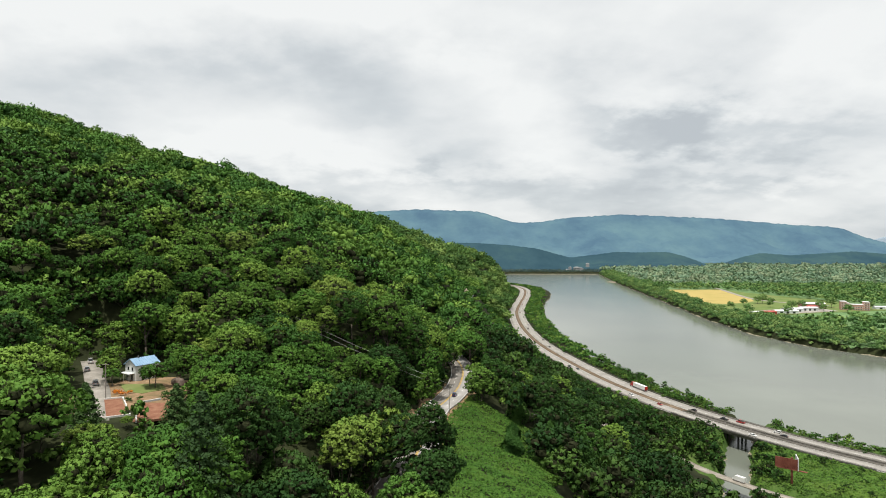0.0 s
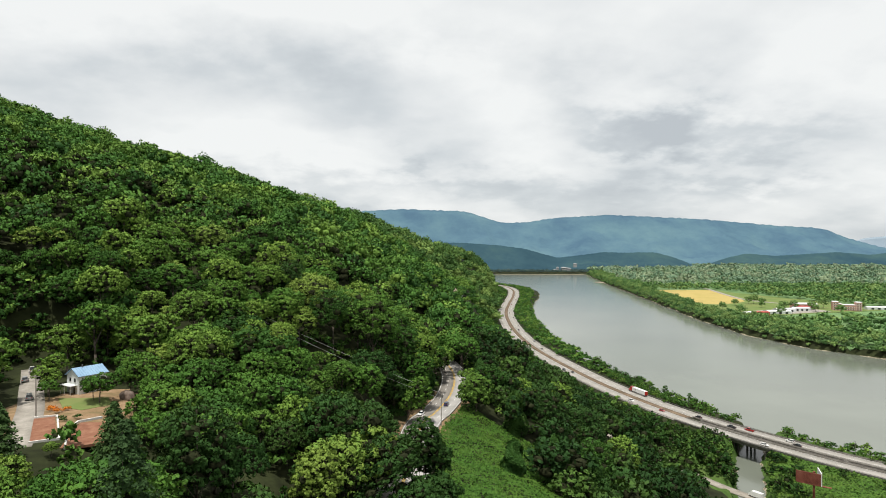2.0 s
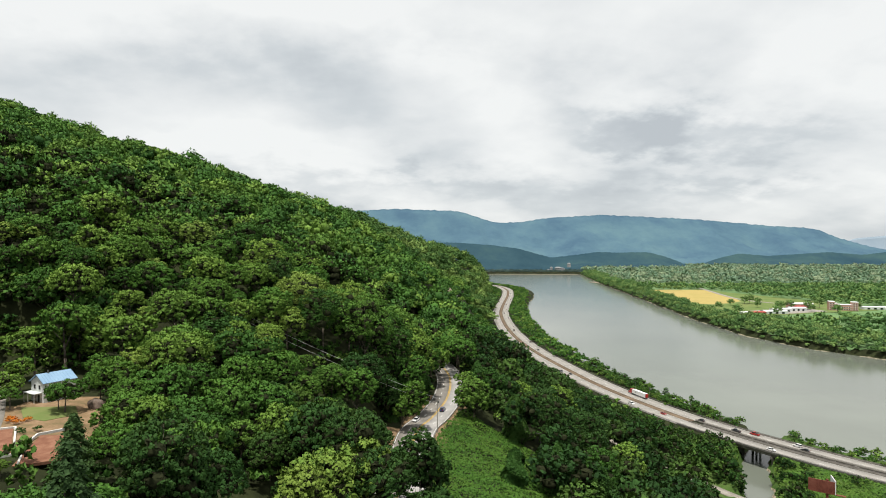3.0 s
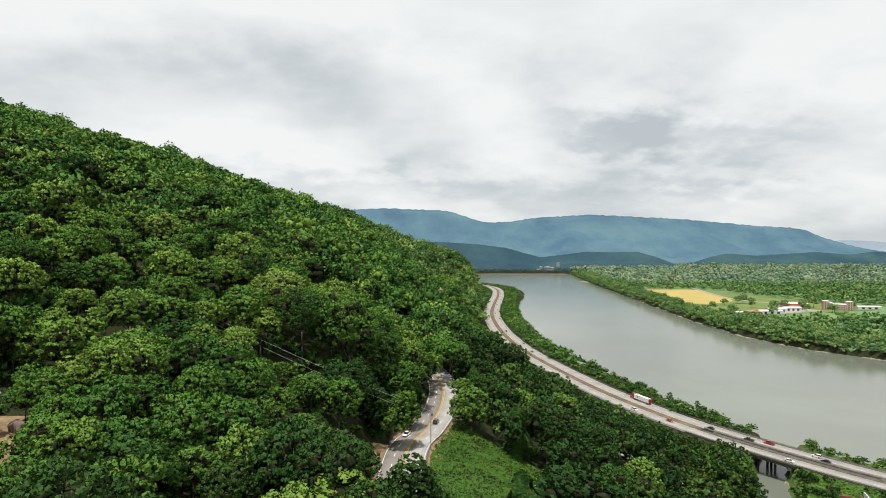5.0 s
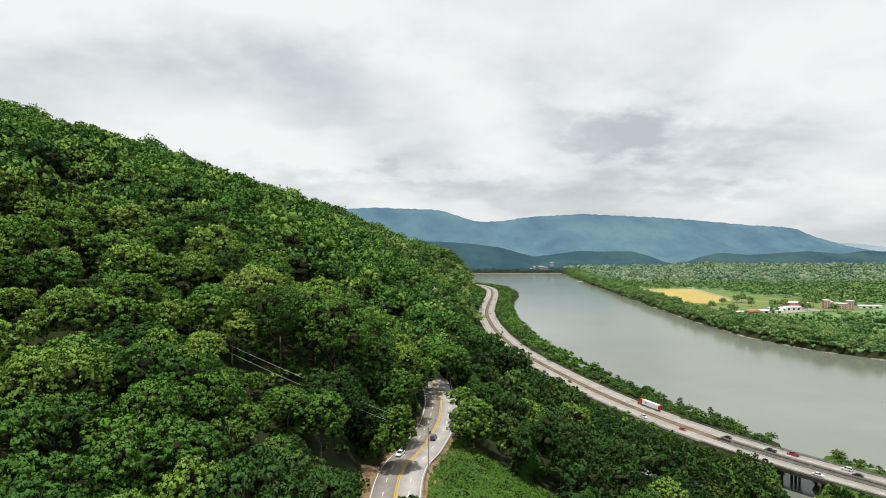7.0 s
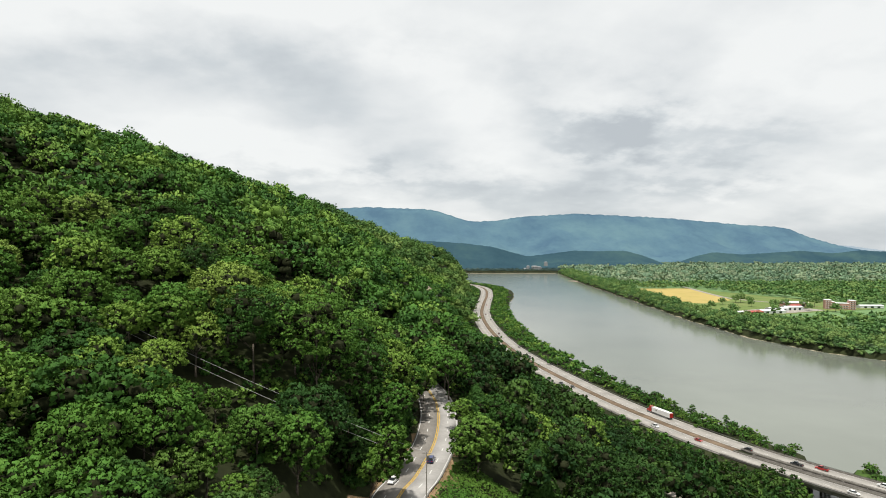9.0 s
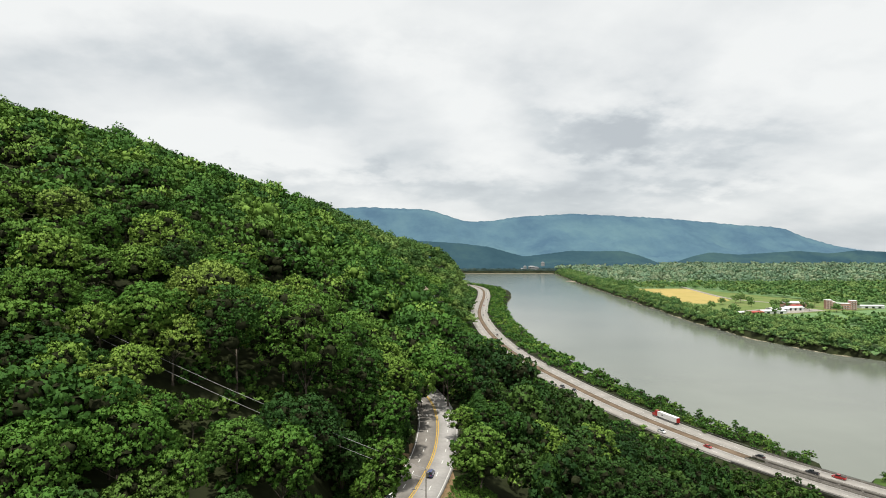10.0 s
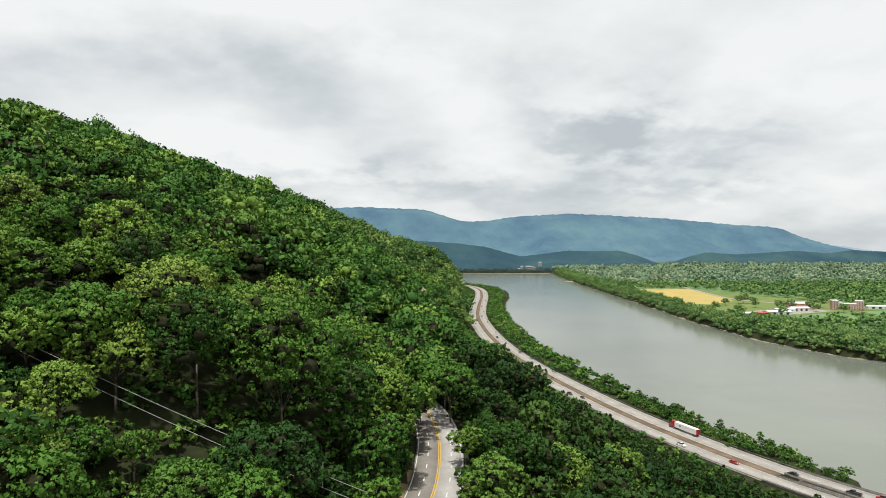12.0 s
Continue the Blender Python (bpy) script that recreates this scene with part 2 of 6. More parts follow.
def mesh_arrays(name, verts, quads, mats, mat_index=None, smooth=False, normals=None, tone=None):
    """A mesh from arrays of corners and four-sided faces; leaves carry the tone of their plant."""
    me = bpy.data.meshes.new(name)
    verts = np.asarray(verts, dtype=np.float32)
    quads = np.asarray(quads, dtype=np.int32)
    me.vertices.add(len(verts))
    me.vertices.foreach_set("co", verts.ravel())
    me.loops.add(quads.size)
    me.loops.foreach_set("vertex_index", quads.ravel())
    me.polygons.add(len(quads))
    me.polygons.foreach_set("loop_start", np.arange(0, quads.size, 4, dtype=np.int32))
    if mat_index is not None:
        me.polygons.foreach_set("material_index", np.asarray(mat_index, dtype=np.int32))
    if smooth or normals is not None:
        me.polygons.foreach_set("use_smooth", np.ones(len(quads), dtype=bool))
    me.update(calc_edges=True)
    if normals is not None:
        me.normals_split_custom_set_from_vertices(np.asarray(normals, dtype=np.float32))
    for m in mats:
        me.materials.append(m)
    if tone is None and mats[0].name.split("_")[-1] in ("leaves", "flowers"):
        tone = np.full(len(verts), 0.5)
    if tone is not None:
        me.attributes.new("tone", "FLOAT", "POINT").data.foreach_set("value", np.asarray(tone, dtype=np.float32))
    return me


def bm_mesh(name, bm, mat, smooth=False):
    me = bpy.data.meshes.new(name)
    bmesh.ops.recalc_face_normals(bm, faces=bm.faces)
    for f in bm.faces:
        f.smooth = smooth
    bm.to_mesh(me)
    bm.free()
    for m in (mat if isinstance(mat, (list, tuple)) else [mat]):
        me.materials.append(m)
    return me


def part(name, bm, mat, parent, label="", smooth=False):
    """One mesh object under a thing or under a part of it."""
    ob = new(name, bm if isinstance(bm, bpy.types.Mesh) else bm_mesh(name, bm, mat, smooth))
    ob.parent = parent
    return tagged(ob, label)


def thing(name, label, category, group="", m=None, kind=""):
    ob = new(name)
    ob.empty_display_size = 0.5
    if m is not None:
        ob.matrix_world = m
    return tagged(ob, label, category, group, kind)


def box(bm, cx, cy, cz, sx, sy, sz, bevel=0.0, taper=1.0):
    """A box about a centre; taper narrows its top."""
    r = bmesh.ops.create_cube(bm, size=1.0)
    for v in r["verts"]:
        k = taper if v.co.z > 0 else 1.0
        v.co = Vector((cx + v.co.x * sx * k, cy + v.co.y * sy * k, cz + v.co.z * sz))
    if bevel:
        es = list({e for v in r["verts"] for e in v.link_edges})
        bmesh.ops.bevel(bm, geom=es, offset=bevel, segments=2, affect="EDGES", clamp_overlap=True)
    return bm


def rod(bm, a, b, r0, r1=None, sides=8):
    a, b = Vector(a), Vector(b)
    r1 = r0 if r1 is None else r1
    d = b - a
    res = bmesh.ops.create_cone(bm, cap_ends=True, segments=sides, radius1=r0, radius2=r1, depth=d.length)
    q = Vector((0, 0, 1)).rotation_difference(d)
    mt = Matrix.Translation((a + b) / 2) @ q.to_matrix().to_4x4()
    bmesh.ops.transform(bm, matrix=mt, verts=res["verts"])
    return bm


def spline(points, step=4.0):
    """Points every few metres along a smooth curve through the given ones."""
    p = np.array(points, dtype=float)
    p = np.vstack([2 * p[0] - p[1], p, 2 * p[-1] - p[-2]])
    out = []
    for i in range(1, len(p) - 2):
        n = max(2, int(np.linalg.norm(p[i + 1] - p[i]) / step))
        for t in np.arange(n) / n:
            a, b, c, d = p[i - 1:i + 3]
            out.append(0.5 * (2 * b + (c - a) * t + (2 * a - 5 * b + 4 * c - d) * t * t + (3 * b - a - 3 * c + d) * t ** 3))
    out.append(p[-2])
    return np.array(out)


def sides_of(line):
    """The unit vectors to the right of a line's way, level."""
    d = np.gradient(line[:, :2], axis=0)
    d /= np.linalg.norm(d, axis=1)[:, None]
    return np.stack([d[:, 1], -d[:, 0]], axis=1)


def ribbon(name, line, left, right, top, thick, mat):
    """A slab that follows a line between two offsets to its right, with thickness."""
    n, s = len(line), sides_of(line)
    rows = []
    for off, dz in ((left, top), (right, top), (right, top - thick), (left, top - thick)):
        v = line.copy()
        v[:, :2] += s * (off if np.isscalar(off) else np.asarray(off)[:, None])
        v[:, 2] += dz
        rows.append(v)
    verts = np.concatenate(rows)
    i = np.arange(n - 1)
    quads = [np.stack([a * n + i, a * n + i + 1, b * n + i + 1, b * n + i], axis=1) for a, b in ((0, 1), (1, 2), (2, 3), (3, 0))]
    quads.append(np.array([[0, n, 2 * n, 3 * n], [n - 1, 4 * n - 1, 3 * n - 1, 2 * n - 1]]))
    me = mesh_arrays(name, verts, np.concatenate(quads), [mat])
    bm = bmesh.new()
    bm.from_mesh(me)
    bmesh.ops.recalc_face_normals(bm, faces=bm.faces)
    bm.to_mesh(me)
    bm.free()
    return me


def away(px, py, line):
    """For many places: how far from a line, and the line's height and sample there."""
    d = np.full(px.shape, 1e9)
    k = np.zeros(px.shape, dtype=int)
    for i in range(len(line)):
        e = np.hypot(px - line[i, 0], py - line[i, 1])
        m = e < d
        d[m], k[m] = e[m], i
    return d, line[k, 2], k


# ---- the lie of the land ----
HIGHWAY = spline([(300, 225, 10), (262, 275, 10), (231, 320, 10), (208, 351, 10), (181, 397, 10), (161, 443, 10), (140, 515, 10), (125, 600, 10), (114, 690, 10),
                  (110, 780, 10), (113, 900, 10), (126, 1050, 10), (152, 1210, 10), (186, 1400, 10), (208, 1580, 10), (196, 1720, 10), (130, 1840, 10), (40, 1900, 10)], 8.0)
HILL_ROAD = spline([(-50, 60, 52), (-26, 140, 50), (-10.5, 220, 48), (-5.5, 280, 48), (1.0, 302, 48), (7.3, 327, 48), (10.6, 350, 48), (12.0, 372, 48), (11, 395, 48.5), (5, 425, 50),
                    (-4, 470, 53), (2, 540, 57), (14, 640, 62), (26, 700, 65), (34, 780, 66), (38, 860, 66)], 4.0)
SIDE_ROAD = spline([(196, 250, 7), (159, 288, 7), (146, 306, 7), (136, 324, 7), (124, 357, 7), (103, 411, 7), (93, 440, 7.5), (84, 500, 8), (72, 560, 9)], 4.0)
CREEK = spline([(140, 290, 0), (152, 318, 0), (164, 342, 0), (178, 370, 0), (192, 392, 0), (214, 420, 0), (240, 450, 0)], 5.0)

SECTION_Y = np.array([-300, 0, 150, 250, 320, 400, 500, 750, 1000, 1300, 1700, 2100])
FOOT_X = np.array([170, 160, 130, 105, 100, 108, 110, 90, 95, 145, 187, 110])
RISE_S = np.array([-1, 0, 40, 80, 130, 200, 300, 450, 700])
RISE = {0: (9, 9, 20, 42, 60, 66, 80, 120, 190), 1: (9, 9, 20, 42, 60, 66, 80, 120, 190), 2: (9, 9, 20, 42, 60, 68, 84, 125, 200),
        3: (9, 9, 20, 42, 58, 76, 106, 150, 225), 4: (9, 9, 30, 46, 70, 98, 132, 175, 245), 5: (9, 9, 27, 47, 66, 104, 144, 182, 255),
        6: (9, 9, 28, 51, 76, 116, 156, 192, 258), 7: (9, 9, 38, 68, 102, 143, 176, 228, 300), 8: (9, 9, 40, 70, 106, 150, 174, 224, 288),
        9: (9, 9, 62, 90, 106, 126, 150, 185, 230), 10: (9, 9, 56, 78, 90, 98, 106, 118, 150), 11: (5, 5, 10, 16, 24, 32, 40, 50, 70)}

RIGHT_BANK_Y = np.array([-400, 200, 400, 560, 685, 741, 847, 1018, 1408, 1984, 2587, 2640])
RIGHT_BANK_X = np.array([1150, 850, 680, 565, 489, 456, 431, 440, 491, 562, 655, 660])


def wander(x, y, size, seed=0.0):
    """Cheap smooth unevenness of about +-1."""
    a, b = x / size, y / size
    return (np.sin(a * 1.7 + b * 0.9 + seed) + np.sin(a * -0.8 + b * 2.1 + 1.7 * seed + 1) + np.sin(a * 2.9 - b * 1.6 + 2.3 * seed + 2) * 0.6) / 2.6


def smooth(e0, e1, v):
    t = np.clip((v - e0) / (e1 - e0), 0, 1)
    return t * t * (3 - 2 * t)


def ground(x, y):
    """Height of the ground, before roads are cut into it or after, at many places."""
    x, y = np.asarray(x, dtype=float), np.asarray(y, dtype=float)
    s = np.interp(y, SECTION_Y, FOOT_X) - x
    tab = np.stack([np.interp(s, RISE_S, RISE[i]) for i in range(len(SECTION_Y))])
    k = np.clip(np.searchsorted(SECTION_Y, y) - 1, 0, len(SECTION_Y) - 2)
    t = np.clip((y - SECTION_Y[k]) / (SECTION_Y[k + 1] - SECTION_Y[k]), 0, 1)
    idx = np.indices(x.shape)
    hill = tab[(k, *idx)] * (1 - t) + tab[(k + 1, *idx)] * t
    hill = hill + wander(x, y, 30, 1.0) * 3.0 * smooth(60, 160, s) + wander(x, y, 90, 4.0) * 6.0 * smooth(150, 300, s)
    # the land falls away behind the spur to the river's next reach
    z = np.where(y < 2100, hill, 5 + (hill - 5) * np.clip(1 - (y - 2100) / 200, 0, 1))
    # river
    d, _, kk = away(x, y, HIGHWAY)
    side = sides_of(HIGHWAY)[kk]
    right = (x - HIGHWAY[kk, 0]) * side[..., 0] + (y - HIGHWAY[kk, 1]) * side[..., 1]
    width = np.interp(y, [300, 450, 700, 1000, 1300, 1500, 1700, 1800], [33, 35, 46, 48, 42, 62, 68, 50]) + wander(x, y, 25, 3.0) * 4
    off_left = np.where(right > 0, d, -d) - width
    off_left = np.where(y > 1850, x - (225 - (y - 1850) * 0.6), off_left)
    rb = np.interp(y, RIGHT_BANK_Y, RIGHT_BANK_X) + wander(x, y, 40, 6.0) * 3
    off_right = rb - x
    far = 2620 - y
    inside = np.minimum(np.minimum(off_left, off_right), far)
    plain_z = 7.5 + wander(x, y, 160, 2.0) * 0.15
    z = np.where(off_right < 0, plain_z, z)
    z = np.where(far < 0, 8.0, z)
    z = z + (-4.5 - z) * smooth(-7, 5, inside)
    # creek
    dc, _, _ = away(x, y, CREEK)
    z = z + (-3.5 - z) * (1 - smooth(5, 11, dc)) * (x < 260)
    return z


def flattened(x, y):
    """The ground with the road beds cut in."""
    z = ground(x, y)
    for line, half, blend in ((HIGHWAY, 15, 12), (HILL_ROAD, 10.5, 14), (SIDE_ROAD, 5, 6)):
        d, h, _ = away(x, y, line)
        w = 1 - smooth(half, half + blend, d)
        dc, _, _ = away(x, y, CREEK)
        if line is not HILL_ROAD:
            w = w * smooth(8, 13, dc)
        z = z + (h - 0.45 - z) * w
    # the house's yard, levelled
    f = np.clip(((x + 146) * 52 - (y - 254) * 88) / (52 ** 2 + 88 ** 2), 0, 1)
    d = np.minimum(np.hypot(x + 146 - 52 * f, y - 254 + 88 * f), np.hypot(x + 103, y - 212) * 0.7)
    z = z + (77 - z) * (1 - smooth(11, 27, d))
    return z


def build_ground():
    def steps(stops):
        out = [stops[0][0]]
        for (a, s0), (b, s1) in zip(stops, stops[1:]):
            while out[-1] < b:
                out.append(out[-1] + s0 + (s1 - s0) * (out[-1] - a) / (b - a))
        return np.array(out)
    xs = steps([(-1400, 120), (-420, 20), (-220, 6), (300, 6), (600, 6), (760, 14), (1600, 60), (4300, 300)])
    ys = steps([(-700, 80), (40, 10), (140, 5), (460, 5), (640, 8), (1500, 10), (2000, 16), (2700, 40), (4980, 250)])
    ys[-1] = 4980
    gx, gy = np.meshgrid(xs, ys)
    gz = flattened(gx, gy)
    nx, ny = len(xs), len(ys)
    verts = np.stack([gx.ravel(), gy.ravel(), gz.ravel()], axis=1)
    i, j = np.meshgrid(np.arange(nx - 1), np.arange(ny - 1))
    a = (j * nx + i).ravel()
    quads = np.stack([a, a + 1, a + 1 + nx, a + nx], axis=1)
    cx, cy, cz = [verts[quads].mean(axis=1)[:, c] for c in range(3)]
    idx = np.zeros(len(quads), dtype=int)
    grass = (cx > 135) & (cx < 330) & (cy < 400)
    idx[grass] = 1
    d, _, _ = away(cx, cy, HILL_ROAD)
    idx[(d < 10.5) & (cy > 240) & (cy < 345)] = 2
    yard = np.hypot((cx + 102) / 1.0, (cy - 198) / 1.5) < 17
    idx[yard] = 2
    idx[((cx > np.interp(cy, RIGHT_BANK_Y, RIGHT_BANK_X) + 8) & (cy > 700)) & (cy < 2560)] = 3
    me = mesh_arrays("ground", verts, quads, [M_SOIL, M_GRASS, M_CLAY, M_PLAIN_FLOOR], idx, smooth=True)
    tagged(new("ground", me), "wooded hillside, river banks and flat bottom land", "ground", kind="structure")


build_ground()


def build_water():
    bm = bmesh.new()
    vs = [bm.verts.new(c) for c in ((-900, -700, 0), (2600, -700, 0), (2600, 2900, 0), (-900, 2900, 0))]
    bm.faces.new(vs)
    tagged(new("water", bm_mesh("water", bm, M_WATER)), "grey-green slow river with a faint ripple", "river", kind="structure")


build_water()

# ---- far ridges ----


def ridge(name, label, depth, crest, mat, base_z, run, rough, seed):
    """A long ridge whose crest runs through (x per metre of depth, rise per metre of depth) pairs, with gullied flanks."""
    u = np.array([c[0] for c in crest])
    h = np.array([c[1] for c in crest])
    us = np.linspace(u[0], u[-1], 260)
    hs = np.interp(us, u, h)
    ker = np.hanning(9)
    hs = np.convolve(np.pad(hs, 4, mode="edge"), ker / ker.sum(), mode="valid")
    rows = []
    levels = np.linspace(0, 1, 22)
    for k, f in enumerate(levels):
        yy = depth - run * (1 - f)
        x = us * depth * (1 - 0.12 * (1 - f))
        top = 125 + hs * depth
        gully = np.array([noise.fractal(Vector((a * 0.004 + seed, f * 1.3, seed)), 0.8, 2.1, 5) for a in x])
        prof = f ** 1.25 * 0.75 + 0.25 * f ** 4
        z = base_z + (top - base_z) * prof + gully * rough * math.sin(math.pi * min(1, f * 0.95 + 0.05)) + (np.random.RandomState(seed + k).rand(len(us)) - 0.5) * rough * 0.10
        rows.append(np.stack([x, np.full_like(x, yy) + gully * rough * 1.6 * (1 - f), z], axis=1))
    back = rows[-1].copy()
    back[:, 1] += 60
    back[:, 2] = base_z
    rows.append(back)
    n = len(us)
    i, j = np.meshgrid(np.arange(n - 1), np.arange(len(rows) - 1))
    a = (j * n + i).ravel()
    me = mesh_arrays(name, np.concatenate(rows), np.stack([a, a + 1, a + 1 + n, a + n], axis=1), [mat], smooth=False)
    return tagged(new(name, me), label, "mountain ridge", kind="structure")


def aim(pts):
    return [((x - 784) / 1088.6, (441 - y) / 1088.6 - 0.007) for x, y in pts]


ridge("backdrop_mountain", "long flat-topped wooded mountain, blue distance haze put into its colour", 4650,
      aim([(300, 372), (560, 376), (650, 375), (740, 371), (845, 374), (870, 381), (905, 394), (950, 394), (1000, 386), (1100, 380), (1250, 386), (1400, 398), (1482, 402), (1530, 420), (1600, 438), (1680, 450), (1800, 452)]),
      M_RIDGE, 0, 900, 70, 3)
ridge("backdrop_far_mountain", "far mountain, paled by mist put into its colour and glow", 4900,
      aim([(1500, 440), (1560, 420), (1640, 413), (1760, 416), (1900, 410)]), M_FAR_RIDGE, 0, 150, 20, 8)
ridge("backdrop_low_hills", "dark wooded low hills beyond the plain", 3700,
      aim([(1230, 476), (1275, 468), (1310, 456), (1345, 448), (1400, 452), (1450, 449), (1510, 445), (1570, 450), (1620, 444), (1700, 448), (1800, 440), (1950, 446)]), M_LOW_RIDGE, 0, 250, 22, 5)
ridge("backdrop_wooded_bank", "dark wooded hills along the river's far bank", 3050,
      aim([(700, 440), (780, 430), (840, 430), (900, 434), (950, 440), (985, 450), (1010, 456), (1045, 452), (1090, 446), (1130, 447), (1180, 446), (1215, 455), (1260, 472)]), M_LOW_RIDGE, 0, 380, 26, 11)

# ---- roads ----


def build_highway():
    hw = thing("road_highway", "pale concrete divided highway following the river bank", "highway", kind="structure")
    n = len(HIGHWAY)
    part("carriageway", ribbon("carriageway", HIGHWAY, -13, -2.6, 0.0, 0.4, M_CONCRETE), None, hw)
    part("carriageway", ribbon("carriageway", HIGHWAY, 2.6, 13, 0.0, 0.4, M_CONCRETE), None, hw)
    over = (HIGHWAY[:, 1] > 330) & (HIGHWAY[:, 1] < 412)
    part("median", ribbon("median", HIGHWAY[HIGHWAY[:, 1] > 420], -2.55, 2.55, 0.03, 0.4, M_DIRT), None, hw, "strip of red-brown dirt and dry grass")
    # dark slab stands in for the open, shaded gap between the decks
    part("median", ribbon("median", HIGHWAY[HIGHWAY[:, 1] < 424], -2.5, 2.5, -0.25, 0.4, M_CONCRETE_WALL), None, hw, "dark slab in place of the shaded gap between the bridge decks")
    for off in (-12.2, -3.4, 3.4, 12.2):
        part("edge_line", ribbon("edge_line", HIGHWAY, off - 0.09, off + 0.09, 0.012, 0.01, M_WHITE_LINE), None, hw)
    return hw


build_highway()


def build_hill_road():
    road = thing("road_hill", "grey four-lane hillside road with a double yellow centre line", "road", kind="structure")
    part("lanes", ribbon("lanes", HILL_ROAD, -7.2, 0.0, 0.0, 0.4, M_ASPHALT_DARK), None, road, "dark worn asphalt")
    part("lanes", ribbon("lanes", HILL_ROAD, 0.0, 7.2, 0.0, 0.4, M_ASPHALT), None, road, "pale patched asphalt")
    for off in (-6.7, 6.7):
        part("edge_line", ribbon("edge_line", HILL_ROAD, off - 0.11, off + 0.11, 0.012, 0.01, M_WHITE_LINE), None, road)
    for off in (-0.28, 0.28):
        part("centre_line", ribbon("centre_line", HILL_ROAD, off - 0.14, off + 0.14, 0.012, 0.01, M_YELLOW_LINE), None, road)
    return road


build_hill_road()


M_SIDE = plain("dirty_gravel", [(0.17, 0.15, 0.12), (0.26, 0.235, 0.20), (0.33, 0.31, 0.27)], 0.25, 0.95, 0.1)


def build_side_road():
    road = thing("road_side", "narrow pale gravelled road below the highway", "road", kind="structure")
    part("lane", ribbon("lane", SIDE_ROAD, -2.6, 2.6, 0.0, 0.5, M_SIDE), None, road)


build_side_road()

# ---- trees ----


def ball_quads(k):
    """A sphere of six k-by-k patches."""
    vs, qs = [], []
    for ax in range(3):
        for sgn in (-1, 1):
            b = len(vs)
            for i in range(k + 1):
                for j in range(k + 1):
                    p = [0, 0, 0]
                    p[ax] = sgn
                    p[(ax + 1) % 3] = (2 * i / k - 1) * sgn
                    p[(ax + 2) % 3] = 2 * j / k - 1
                    q = np.array(p, dtype=float)
                    vs.append(q / np.linalg.norm(q))
            for i in range(k):
                for j in range(k):
                    a = b + i * (k + 1) + j
                    qs.append((a, a + k + 1, a + k + 2, a + 1))
    return np.array(vs), np.array(qs)


def leaf_quads(rng, pos, nrm, size):
    """Small bent leaf sprays with uneven corners at the places, facing roughly along the normals."""
    n = len(pos)
    nrm = nrm / np.linalg.norm(nrm, axis=1)[:, None]
    t = np.cross(nrm, rng.normal(size=(n, 3)))
    t /= np.linalg.norm(t, axis=1)[:, None]
    b = np.cross(nrm, t)
    s = size * rng.uniform(0.6, 1.3, n)
    w = s * rng.uniform(0.55, 0.95, n)
    v = []
    for ct, cb in ((1, 1), (-1, 1), (-1, -1), (1, -1)):
        k = (ct * 0.5 * s * rng.uniform(0.45, 1.15, n))[:, None]
        h = (cb * 0.5 * w * rng.uniform(0.45, 1.15, n))[:, None]
        v.append(pos + t * k + b * h - nrm * (s * rng.uniform(-0.05, 0.30, n))[:, None])
    return np.stack(v, axis=1).reshape(-1, 3), np.arange(4 * n).reshape(n, 4)


def unit(v):
    return v / (np.linalg.norm(v, axis=1)[:, None] + 1e-9)


